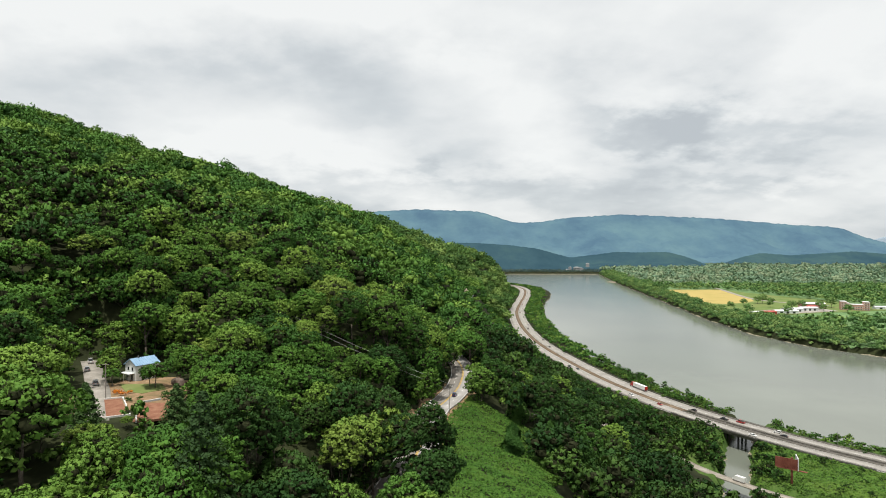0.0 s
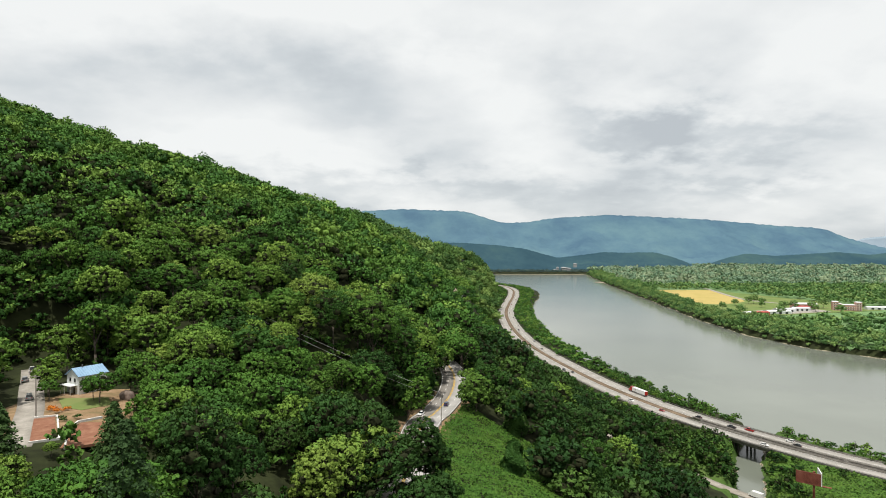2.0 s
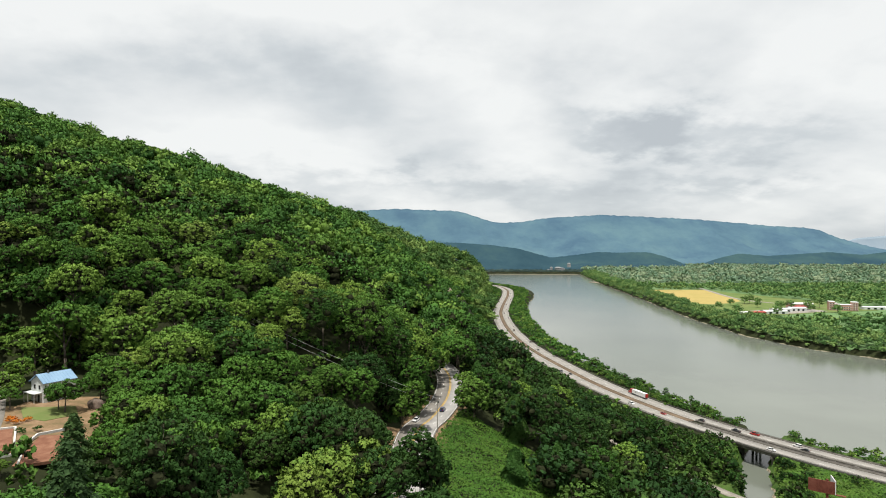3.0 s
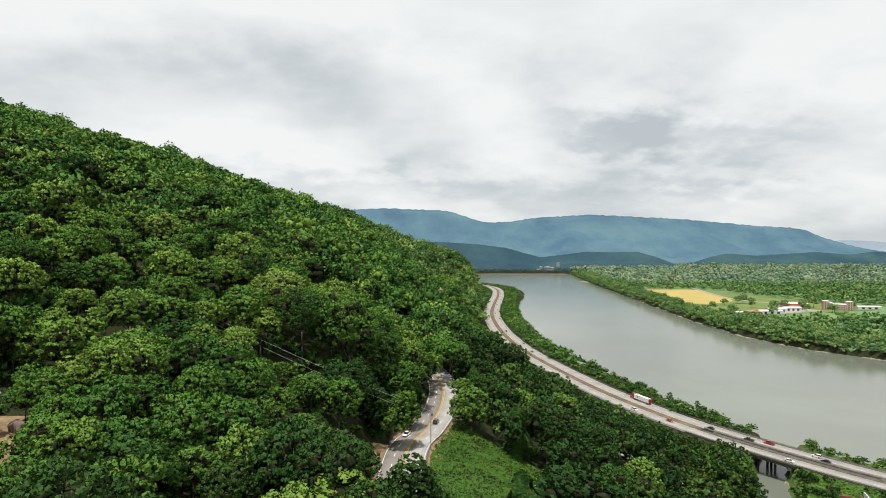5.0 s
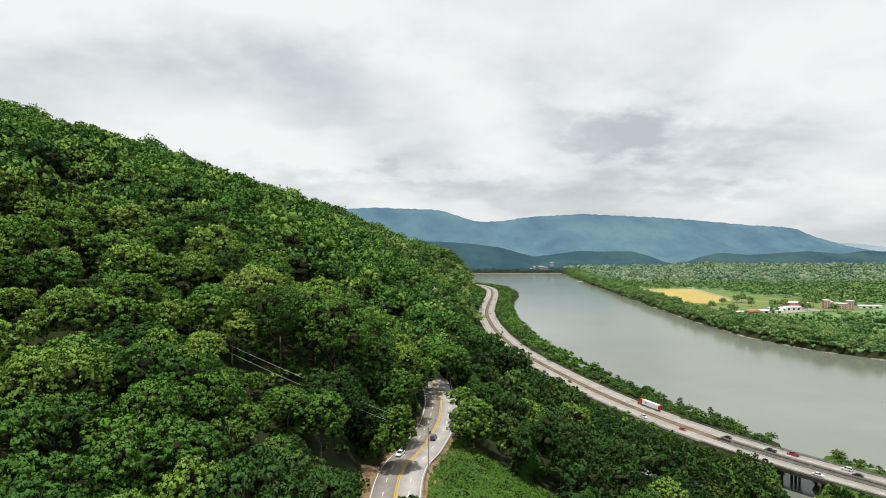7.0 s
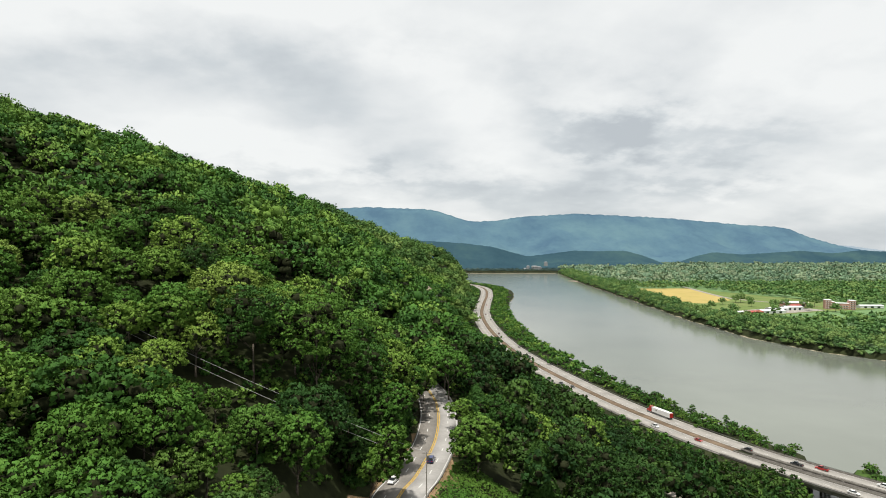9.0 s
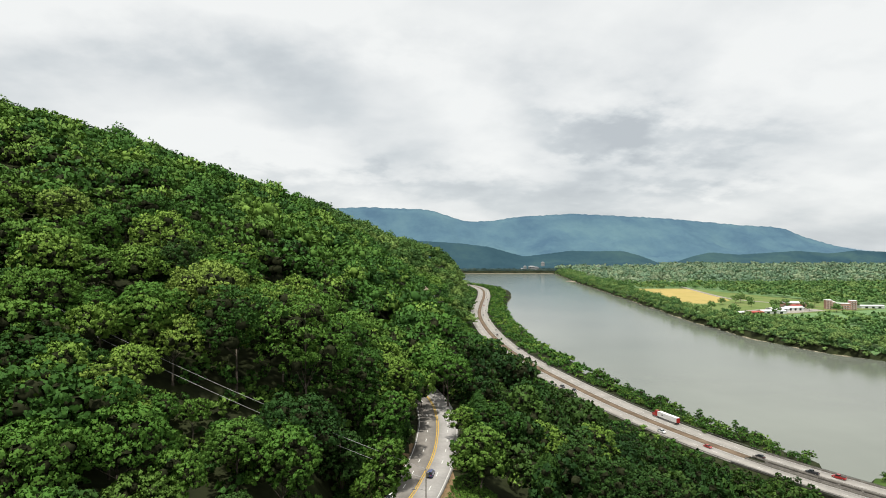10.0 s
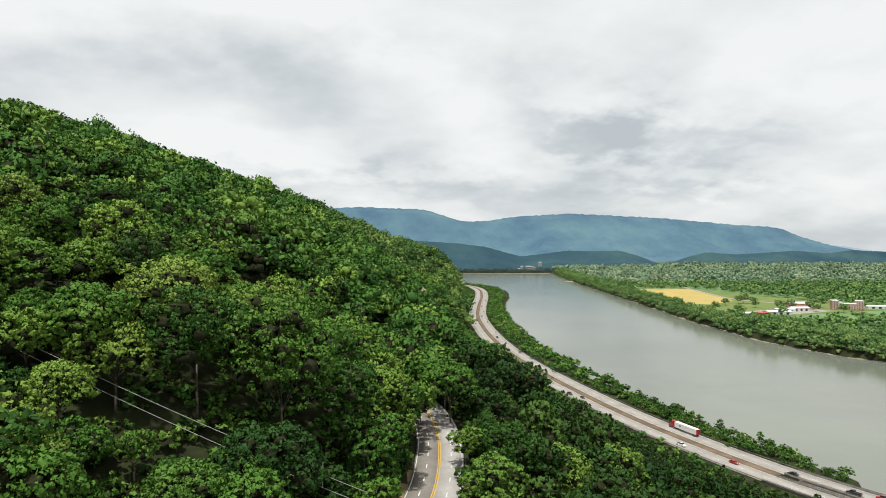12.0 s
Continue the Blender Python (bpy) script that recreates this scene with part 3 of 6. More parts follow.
def crown(seed, radius, low, high, boughs, clumps, per, leaf, core=2, fill=0.74, pointed=0.0, skirt=-0.45):
    """A domed crown: boughs round the heart, clumps of leaves over every bough, leaf sprays over every clump, and a dark inner mass."""
    rng = np.random.RandomState(seed)
    mid, half = (low + high) / 2, (high - low) / 2
    i = np.arange(boughs)
    zz = np.clip(skirt + (0.97 - skirt) * (i + 0.5) / boughs + rng.uniform(-0.08, 0.08, boughs), -0.9, 0.97)
    ring = np.sqrt(1 - zz ** 2) * (1 - pointed * (zz + 1) / 2)
    a = i * 2.39996 + rng.uniform(-0.4, 0.4, boughs)
    d = rng.uniform(0.42, 0.78, boughs)
    c = np.stack([np.cos(a) * ring * d * radius, np.sin(a) * ring * d * radius, mid + zz * half * 0.64 * rng.uniform(0.85, 1.12, boughs)], axis=1)
    r = radius * rng.uniform(0.26, 0.44, boughs) * (1 - 0.4 * pointed * (zz + 1) / 2)
    flat = np.array((1, 1, 0.80))
    want, pos, way, which, got = boughs * clumps, [], [], [], 0
    while got < want:
        m = want * 3
        k = rng.choice(boughs, m, p=r ** 2 / (r ** 2).sum())
        d = unit(rng.normal(size=(m, 3)))
        p = c[k] + d * (r[k] * rng.uniform(0.80, 1.14, m))[:, None] * flat
        dist = np.linalg.norm((p[:, None, :] - c[None]) / flat, axis=2) / r[None]
        dist[np.arange(m), k] = 9
        ok = (dist.min(axis=1) > 0.86) & (d[:, 2] > -0.30) & (p[:, 2] > low - 0.5)
        pos.append(p[ok])
        way.append(d[ok])
        got += int(ok.sum())
    pos, way = np.concatenate(pos)[:want], np.concatenate(way)[:want]
    heart = np.array((0, 0, low + (high - low) * 0.30))
    size = 0.92 * math.sqrt((r ** 2).sum() * 1.35 / want) * rng.uniform(0.7, 1.25, want)
    pos, way, size = np.repeat(pos, per, axis=0), np.repeat(way, per, axis=0), np.repeat(size, per)
    o = unit(rng.normal(size=pos.shape)) + way * 0.55
    round_way = unit(o)
    o = unit(o + np.array((0, 0, 0.35)))
    pos = pos + o * (size * rng.uniform(0.6, 1.3, len(size)))[:, None] * np.array((1.1, 1.1, 0.70))
    v, q = leaf_quads(rng, pos, o + rng.normal(size=o.shape) * 0.40, leaf)
    nn = unit(round_way * 0.75 + way * 0.40 + unit(pos - heart) * 0.35 + rng.normal(size=o.shape) * 0.25)
    nn = np.repeat(nn, 4, axis=0)
    if core:
        bv, bq = ball_quads(core)
        bq = bq[bv[bq].mean(axis=1)[:, 2] > -0.6]
        for cc, rr in zip(c, r):
            q = np.concatenate([q, bq + len(v)])
            nn = np.concatenate([nn, unit(bv * 0.8 + unit(bv * rr + cc - heart) * 0.3)])
            v = np.concatenate([v, (bv * rr * fill * rng.uniform(0.62, 1.12, (len(bv), 1))) * flat + cc - np.array((0, 0, rr * 0.10))])
    return v, q, nn


def trunk_mesh(seed, height, r0, fork, spread):
    rng = random.Random(seed)
    bm = bmesh.new()
    lean = Vector((rng.uniform(-0.4, 0.4), rng.uniform(-0.4, 0.4), 0))
    top = Vector((0, 0, fork)) + lean
    rod(bm, (0, 0, -1.5), top * 0.5, r0 * 1.25, r0 * 0.85, 8)
    rod(bm, top * 0.5, top, r0 * 0.85, r0 * 0.65, 8)
    rod(bm, top, (lean.x * 1.5, lean.y * 1.5, height), r0 * 0.62, r0 * 0.12, 6)
    for i in range(5):
        a = i * 2.4 + rng.uniform(-0.4, 0.4)
        s = top * rng.uniform(0.75, 1.05)
        e = s + Vector((math.cos(a) * spread, math.sin(a) * spread, (height - fork) * rng.uniform(0.35, 0.8)))
        rod(bm, s, e, r0 * 0.38, r0 * 0.08, 5)
    return bm_mesh("trunk", bm, M_BARK, True)


def conifer(seed, radius, low, high, leaves, leaf):
    """Tiered drooping sprays round a spire."""
    rng = np.random.RandomState(seed)
    n = leaves
    f = rng.uniform(0, 1, n) ** 0.8
    tier = np.floor(f * 11) / 11 + rng.uniform(0, 0.05, n)
    a = rng.uniform(0, 2 * np.pi, n)
    lob = 0.8 + 0.25 * np.sin(a * 5 + tier * 40)
    rad = radius * (1 - tier) ** 0.75 * lob * rng.uniform(0.35, 1.0, n) ** 0.6
    z = low + (high - low) * tier - rad * 0.18 + rng.uniform(-0.3, 0.3, n)
    pos = np.stack([np.cos(a) * rad, np.sin(a) * rad, z], axis=1)
    nrm = np.stack([np.cos(a) * 0.5, np.sin(a) * 0.5, np.full(n, 0.8)], axis=1) + rng.normal(size=(n, 3)) * 0.35
    return leaf_quads(rng, pos, nrm, leaf)


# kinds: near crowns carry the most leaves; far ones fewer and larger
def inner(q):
    """Which faces belong to the darkened core of a crown: leaf sprays share no corners."""
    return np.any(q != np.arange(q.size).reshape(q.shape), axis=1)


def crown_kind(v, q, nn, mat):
    return mesh_arrays("crown", v, q, [mat, M_CORE_SHADE], inner(q), normals=nn)


NEAR, FINE = [], []
for k in range(8):
    R = (8.2, 6.8, 9.2, 7.6, 6.4, 8.6, 7.8, 9.8)[k]
    low, high = (4.5, 5, 4, 5.5, 4, 5, 3.5, 6)[k], (15, 17, 16, 18, 14, 17.5, 14, 19)[k]
    tm = trunk_mesh(k, high * 0.8, 0.32, high * 0.42, R * 0.45)
    tip = (0.0, 0.35, 0.0, 0.2, 0.0, 0.1, 0.0, 0.0)[k]
    NEAR.append((crown_kind(*crown(100 + k, R, low, high, (13, 12, 15, 13, 11, 15, 12, 16)[k], 14, 12, 0.74, 2, 0.54, tip), M_LEAF), tm))
    FINE.append((crown_kind(*crown(150 + k, R, low, high, (15, 13, 17, 15, 12, 17, 14, 18)[k], 18, 15, 0.58, 2, 0.52, tip), M_LEAF), tm))


def as_tinted(bank, mat):
    out = []
    for me, _ in bank:
        y_me = me.copy()
        y_me.materials[0] = mat
        out.append(y_me)
    return out


NEAR_BRIGHT, FINE_BRIGHT = as_tinted(NEAR, M_LEAF_BRIGHT), as_tinted(FINE, M_LEAF_BRIGHT)
DEEP, FINE_DEEP = as_tinted(NEAR, M_DARK_TREE), as_tinted(FINE, M_DARK_TREE)
MID_NEAR = [crown(250 + k, (8.2, 6.8, 9.0, 7.4, 8.6)[k], 3.5, (15, 17, 16, 18, 14)[k], 11, 11, 6, 1.10, 2, 0.56) for k in range(5)]
MID = [crown(200 + k, (8.0, 6.6, 8.8, 7.2, 8.4)[k], 3.5, (15, 17, 16, 18, 14)[k], 9, 9, 5, 1.35, 2, 0.68) for k in range(5)]
FAR = [crown(300 + k, (8.2, 7.0, 9.0, 7.6)[k], 3, (15, 17, 16, 14)[k], 9, 7, 4, 1.35, 2, 0.80) for k in range(4)]
TINY = [crown(400 + k, (8.5, 9.5, 8.0)[k], 2, (13, 14, 12)[k], 4, 3, 2, 3.6, 2, 0.95) for k in range(3)]
SHRUB = [crown(500 + k, (2.6, 3.2, 2.2)[k], 0.0, (3.4, 4.2, 5.0)[k], 4, 6, 4, 0.85, 2, 0.66) for k in range(3)]
BANK_SHRUB = [crown(520 + k, (2.6, 3.2, 2.2)[k], 0.0, (2.8, 3.2, 3.8)[k], 5, 8, 4, 0.60, 2, 0.66) for k in range(3)]


def stuff(name, kinds, places, mat, label, category, seed):
    """One mesh of many crowns at the places (x, y, z, size)."""
    rng = np.random.RandomState(seed)
    vs, qs, ns, ts, ms, at = [], [], [], [], [], 0
    dark_core = kinds is not TINY and kinds is not FAR
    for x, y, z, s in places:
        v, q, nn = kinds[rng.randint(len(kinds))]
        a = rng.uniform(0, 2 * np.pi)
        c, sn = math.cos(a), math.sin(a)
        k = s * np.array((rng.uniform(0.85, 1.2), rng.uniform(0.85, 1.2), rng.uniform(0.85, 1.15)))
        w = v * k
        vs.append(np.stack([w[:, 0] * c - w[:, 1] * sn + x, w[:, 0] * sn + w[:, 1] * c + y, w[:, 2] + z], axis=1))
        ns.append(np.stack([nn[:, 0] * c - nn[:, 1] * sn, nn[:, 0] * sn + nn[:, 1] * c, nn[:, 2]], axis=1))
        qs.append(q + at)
        ms.append(inner(q) & dark_core)
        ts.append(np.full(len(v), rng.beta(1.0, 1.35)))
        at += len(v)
    me = mesh_arrays(name, np.concatenate(vs), np.concatenate(qs), [mat, M_CORE_SHADE], np.concatenate(ms), normals=np.concatenate(ns), tone=np.concatenate(ts))
    return tagged(new(name, me), label, category, kind="stuff")


def scatter(x0, x1, y0, y1, step, seed):
    rng = np.random.RandomState(seed)
    gx, gy = np.meshgrid(np.arange(x0, x1, step), np.arange(y0, y1, step * 0.87))
    gx = gx + (np.arange(gx.shape[0]) % 2)[:, None] * step / 2
    gx = gx + rng.uniform(-0.38, 0.38, gx.shape) * step
    gy = gy + rng.uniform(-0.38, 0.38, gy.shape) * step
    return gx.ravel(), gy.ravel()


def kudzu_area(x, y):
    """The cleared slope under the hill road, overgrown with vines."""
    d, _, k = away(x, y, HILL_ROAD)
    r = (x - HILL_ROAD[k, 0])
    return (r > 8.6) & (x < 43 + 4 * np.sin(y * 0.11)) & (y > 150) & (y < 312 - 0.5 * np.maximum(0, r - 8))


def clear_of_roads(x, y, hill=11.0, highway=22.0):
    return (away(x, y, HILL_ROAD)[0] > hill) & (away(x, y, HIGHWAY)[0] > highway) & (away(x, y, SIDE_ROAD)[0] > 6.5) & (away(x, y, CREEK)[0] > 17)


def yard_area(x, y):
    along = (x + 146) * 0.54 - (y - 258) * 0.84
    across = (x + 146) * 0.84 + (y - 258) * 0.54
    return (along > 2) & (along < 108) & (across > -11) & (across < np.interp(along, [0, 28, 42, 70, 108], [7, 8, 22, 25, 19]))


def plant(name, label, category, group, crown_mesh, trunk, x, y, z, turn, sx, sy, sz):
    t = thing(name, label, category, group)
    part("crown", crown_mesh, None, t)
    if trunk is not None:
        part("trunk", trunk, None, t)
    t.matrix_world = Matrix.LocRotScale((x, y, z), Euler((0, 0, turn)), (sx, sy, sz))
    return t


def at_ground(x, y):
    return float(flattened(np.array([float(x)]), np.array([float(y)]))[0])


# trees that stand out: x, y, height of the top, crown radius, share of the height that is bare trunk, lean, how pointed, tint
TALL = [(-57, 322, 109, 13.0, 0.08, 0, 0.0, "fresh"), (-45, 304, 103, 12.5, 0.30, 0, 0.0, "green"), (-27, 303, 103, 13.0, 0.20, 0, 0.0, "green"), (-13, 313, 89, 9.5, 0.08, 0, 0.1, "green"),
        (-36, 319, 104, 10.5, 0.05, 0, 0.0, "fresh"), (-20, 328, 93, 10.0, 0.05, 0, 0.1, "green"), (-4, 330, 82, 7.5, 0.25, 0, 0.1, "green"), (-59, 263, 93, 9.5, 0.10, 0, 0.45, "fresh"), (-27, 266, 79, 8.0, 0.10, 0, 0.2, "green"),
        (-54, 206, 85.5, 6.5, 0.10, 0, 0.45, "fresh"), (-48, 151, 94, 9.5, 0.12, 0, 0.1, "dark"), (-28, 170, 77, 6.5, 0.12, 0, 0.1, "fresh"), (-77, 300, 99, 9.0, 0.3, 0, 0.1, "green"), (-125, 376, 136, 9.5, 0.2, 0, 0.1, "fresh"),
        (-101, 414, 130, 10.5, 0.2, 0, 0.0, "green"), (-84, 360, 127, 11.0, 0.2, 0, 0.0, "green"), (-108, 364, 125, 10.0, 0.2, 0, 0.1, "green"), (-74, 344, 117, 9.0, 0.2, 0, 0.0, "dark"), (-142, 274, 113, 9.5, 0.2, 0, 0.0, "green"),
        (-12, 284, 70, 7.0, 0.05, 6, 0.3, "green"), (-11, 304, 78, 7.5, 0.05, 6, 0.3, "green"), (-17, 292, 72, 6.5, 0.05, 0, 0.2, "dark"), (0, 356, 72, 6.5, 0.3, 0, 0.0, "green"),
        (19, 305, 66, 8.5, 0.05, 0, 0.1, "fresh"), (28, 330, 65, 8.5, 0.05, 0, 0.0, "green"), (51, 292, 63, 8.5, 0.05, 0, 0.15, "dark"), (49, 311, 61, 9.0, 0.05, 0, 0.0, "dark"), (44, 338, 56, 9.0, 0.05, 0, 0.0, "green"), (72, 318, 48, 9.0, 0.05, 0, 0.0, "dark"),
        (62, 268, 49, 8.5, 0.05, 0, 0.0, "green"), (83, 296, 41, 8.0, 0.05, 0, 0.0, "green"), (66, 352, 50, 9.5, 0.05, 0, 0.0, "green"),
        (-27, 198, 82, 9.5, 0.12, 8, 0.0, "dark"), (-4, 198, 75.5, 6.8, 0.1, 0, 0.1, "dark"), (-25, 184, 76, 10.0, 0.1, 14, 0.0, "dark"), (-24, 212, 65, 7.5, 0.1, 13, 0.0, "dark"), (-24, 232, 68, 8.0, 0.12, 4, 0.0, "dark"),
        (-4, 171, 67, 7.0, 0.1, 0, 0.0, "dark"), (-9, 157, 68, 7.5, 0.1, 0, 0.1, "fresh"), (-3, 187, 64, 5.5, 0.1, 0, 0.1, "dark"), (-1, 205, 68, 6.0, 0.05, 0, 0.1, "dark"), (1, 193, 61, 5.5, 0.05, 0, 0.0, "dark"), (-5, 143, 66, 7.0, 0.1, 0, 0.1, "green")]
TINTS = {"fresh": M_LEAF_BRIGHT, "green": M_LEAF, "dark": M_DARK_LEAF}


def build_tall_trees():
    for k, (x, y, top, rad, bare, lean, tip, tint) in enumerate(TALL):
        g = at_ground(x, y)
        h = top - g
        low = max(h * bare, 0 if y > 250 or lean else h - rad * 2.6)
        v, q, nn = crown(700 + k, rad, low, h, 20, 21, 15, 0.60, 2, 0.52, tip, -0.75)
        tm = trunk_mesh(70 + k, h * 0.85, 0.30, h * (bare + 0.1), rad * 0.5)
        if lean:
            # leans out over the road
            v[:, 0] += lean * np.clip(v[:, 2] / h * 1.3, 0, 1)
            for tv in tm.vertices:
                tv.co.x += lean * min(1, max(0, tv.co.z / h * 1.3))
        plant("tall_tree", "tall spreading tree with a domed crown over a bare trunk" if bare > 0.19 and y > 280 else "dark tree leaning out over the hill road" if lean else "tall tree with a pointed leafy crown on the slope" if tip > 0.3 else "large round-crowned green tree on the slope",
              "tree", "tall trees above the road", crown_kind(v, q, nn, TINTS[tint]), tm, x, y, g - 0.3, 0, 1, 1, 1)


build_tall_trees()


def view_rise(y):
    """How fast growth may rise from the highway's edge, fitted to the camera's view of it."""
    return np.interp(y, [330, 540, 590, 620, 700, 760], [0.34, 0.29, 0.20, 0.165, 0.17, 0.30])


def build_hill_woods():
    x, y = scatter(-760, 130, 95, 480, 12.8, 5)
    ux, uy = scatter(-760, 130, 480, 1750, 9.9, 55)
    x, y = np.concatenate([x, ux]), np.concatenate([y, uy])
    road = HILL_ROAD[(HILL_ROAD[:, 1] > 418) & (HILL_ROAD[:, 1] < 800)][::2]
    side = sides_of(road)
    for off in (-6.5, 6.5):
        x, y = np.concatenate([x, road[:, 0] + side[:, 0] * off]), np.concatenate([y, road[:, 1] + side[:, 1] * off])
    keep = clear_of_roads(x, y, np.where((y > 372) | (y < 208), 4.0, np.where(y > 325, 9.5, 11.5)), 17.0) & ~kudzu_area(x, y) & ~yard_area(x, y)
    s = np.interp(y, SECTION_Y, FOOT_X) - x
    keep &= (s > -25) & ~((x > 116) & (y < 400))
    for tx, ty, _, rad, _, lean, _, _ in TALL:
        keep &= np.hypot(x - tx - lean, y - ty) > rad * 0.85
    keep &= np.hypot(x + 42, (y - 285) * 1.1) > 7
    keep &= ~((x > -17) & (x < 50) & (y < 208))
    keep &= (x > -0.76 * y - 20) & ((np.arange(len(x)) >= len(x) - 2 * len(road)) | (np.random.RandomState(8).rand(len(x)) < np.where(y > 500, np.where(y > 1000, 0.30, 0.40), np.where((x > 22), 0.72, 0.92))))
    x, y = x[keep], y[keep]
    z = flattened(x, y)
    rng = np.random.RandomState(6)
    size = (rng.uniform(0.58, 1.28, len(x)) + wander(x, y, 14, 5.0) * 0.2) * np.where(y > 1000, 1.42, np.where(y > 500, 1.26, 1.10))
    size *= np.where((x > 20) & (y < 420), 0.95, 1.0)
    # low growth before the yard, vine slope and highway, capped to the camera's view
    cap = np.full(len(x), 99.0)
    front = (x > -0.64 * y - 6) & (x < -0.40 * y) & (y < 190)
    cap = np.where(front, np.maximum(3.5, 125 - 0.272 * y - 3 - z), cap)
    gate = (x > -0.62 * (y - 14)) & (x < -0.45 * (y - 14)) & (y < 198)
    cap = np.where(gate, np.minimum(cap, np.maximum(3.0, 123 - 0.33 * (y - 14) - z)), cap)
    # an open, shaded hollow among the tall trunks, cleared along the camera's sightline
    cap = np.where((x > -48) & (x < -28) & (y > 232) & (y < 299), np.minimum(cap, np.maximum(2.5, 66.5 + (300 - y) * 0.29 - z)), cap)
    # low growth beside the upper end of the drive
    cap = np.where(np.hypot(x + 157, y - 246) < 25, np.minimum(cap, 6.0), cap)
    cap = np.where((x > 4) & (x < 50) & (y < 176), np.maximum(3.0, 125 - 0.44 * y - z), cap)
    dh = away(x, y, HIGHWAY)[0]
    cap = np.where((y > 330) & (y < 900) & (x > 0), np.minimum(cap, 0.86 * np.maximum(2.2, view_rise(y) * (dh - 13))), cap)
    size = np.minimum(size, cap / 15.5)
    order = np.argsort(np.hypot(x + 42, np.maximum(0, np.maximum(y - 275, 150 - y))))
    order = order[(x[order] > -0.74 * y[order]) & (x[order] < 26)]
    near = order[:230]
    rest = np.setdiff1d(np.arange(len(x)), near)
    rn = random.Random(4)
    fine = set(near[np.argsort(np.hypot(x[near] + 40, (y[near] - 205) * 0.7))[:140]].tolist())
    for i in near:
        k = rn.randrange(8)
        bank, fresh, deep = (FINE, FINE_BRIGHT, FINE_DEEP) if i in fine else (NEAR, NEAR_BRIGHT, DEEP)
        sc = size[i]
        # more bright crowns on the near left slope, standing for a sun patch
        bright_tone = wander(x[i], y[i], 16, 9.0) > 0.55 or (y[i] < 165 and x[i] < -60 and rn.random() < 0.40) or rn.random() < 0.06
        plant("deciduous_tree", "fresh yellow-green broad-leaved tree on the wooded slope" if bright_tone else "broad-leaved tree with a dense dark green summer crown on the slope", "tree", "trees on the slope", fresh[k] if bright_tone else deep[k] if x[i] > -48 and y[i] < 290 and rn.random() < 0.7 else bank[k][0], bank[k][1],
              x[i], y[i], z[i] - 0.3, rn.uniform(0, 6.28), sc * rn.uniform(0.85, 1.12), sc * rn.uniform(0.85, 1.12), sc)
    P4 = np.stack([x, y, z - 0.3, size], axis=1)
    # the woods behind the crest, hidden from the camera's starting point, are thinner
    hidden = np.zeros(len(x), dtype=bool)
    for f in np.linspace(0.3, 0.97, 24):
        hx, hy = x * f, y * f
        hidden |= ground(hx, hy) + 9 > 125 + (z + 20 - 125) * f
    r = rest
    seen = ~hidden[r] | (y[r] < 450)
    low = (x[r] > 26) & (y[r] < 470)
    # darker leaves here stand for the shade over the low ground
    stuff("woods_low_ground", MID_NEAR, P4[r[low]], M_DARK_LEAF, "vine-hung woods on the low ground above the highway, shade put into the leaf colour", "woods", 15)
    r, seen = r[~low], seen[~low]
    m = (np.hypot(x[r] + 20, y[r] - 170) < 190) & seen
    stuff("woods_near_slope", MID_NEAR, P4[r[m]], M_WOODS, "dense broad-leaved summer woods on the slope", "woods", 14)
    m = (np.hypot(x[r] + 20, y[r] - 170) >= 190) & (y[r] < 480) & seen
    stuff("woods_middle_slope", MID, P4[r[m]], M_WOODS, "dense broad-leaved summer woods on the slope", "woods", 1)
    m2 = (y[r] >= 480) & (y[r] < 900) & seen
    stuff("woods_upper_slope", FAR, P4[r[m2]], M_WOODS, "dense green woods climbing the hill", "woods", 2)
    m3 = (y[r] >= 900) & seen
    stuff("woods_far_spur", FAR, P4[r[m3]], M_SPUR, "woods and brush on the far spur of the hill, leaf colour lightened", "woods", 3)
    m4 = np.where(~seen)[0][::5]
    stuff("woods_behind_crest", TINY, P4[r[m4]], M_WOODS, "woods beyond the crest of the hill", "woods", 13)
    x, y = scatter(-160, 120, -60, 95, 12, 15)
    stuff("woods_behind", TINY, np.stack([x, y, flattened(x, y) - 0.3, np.full(len(x), 1.0)], axis=1), M_WOODS, "dense green woods on the near slope", "woods", 16)


build_hill_woods()


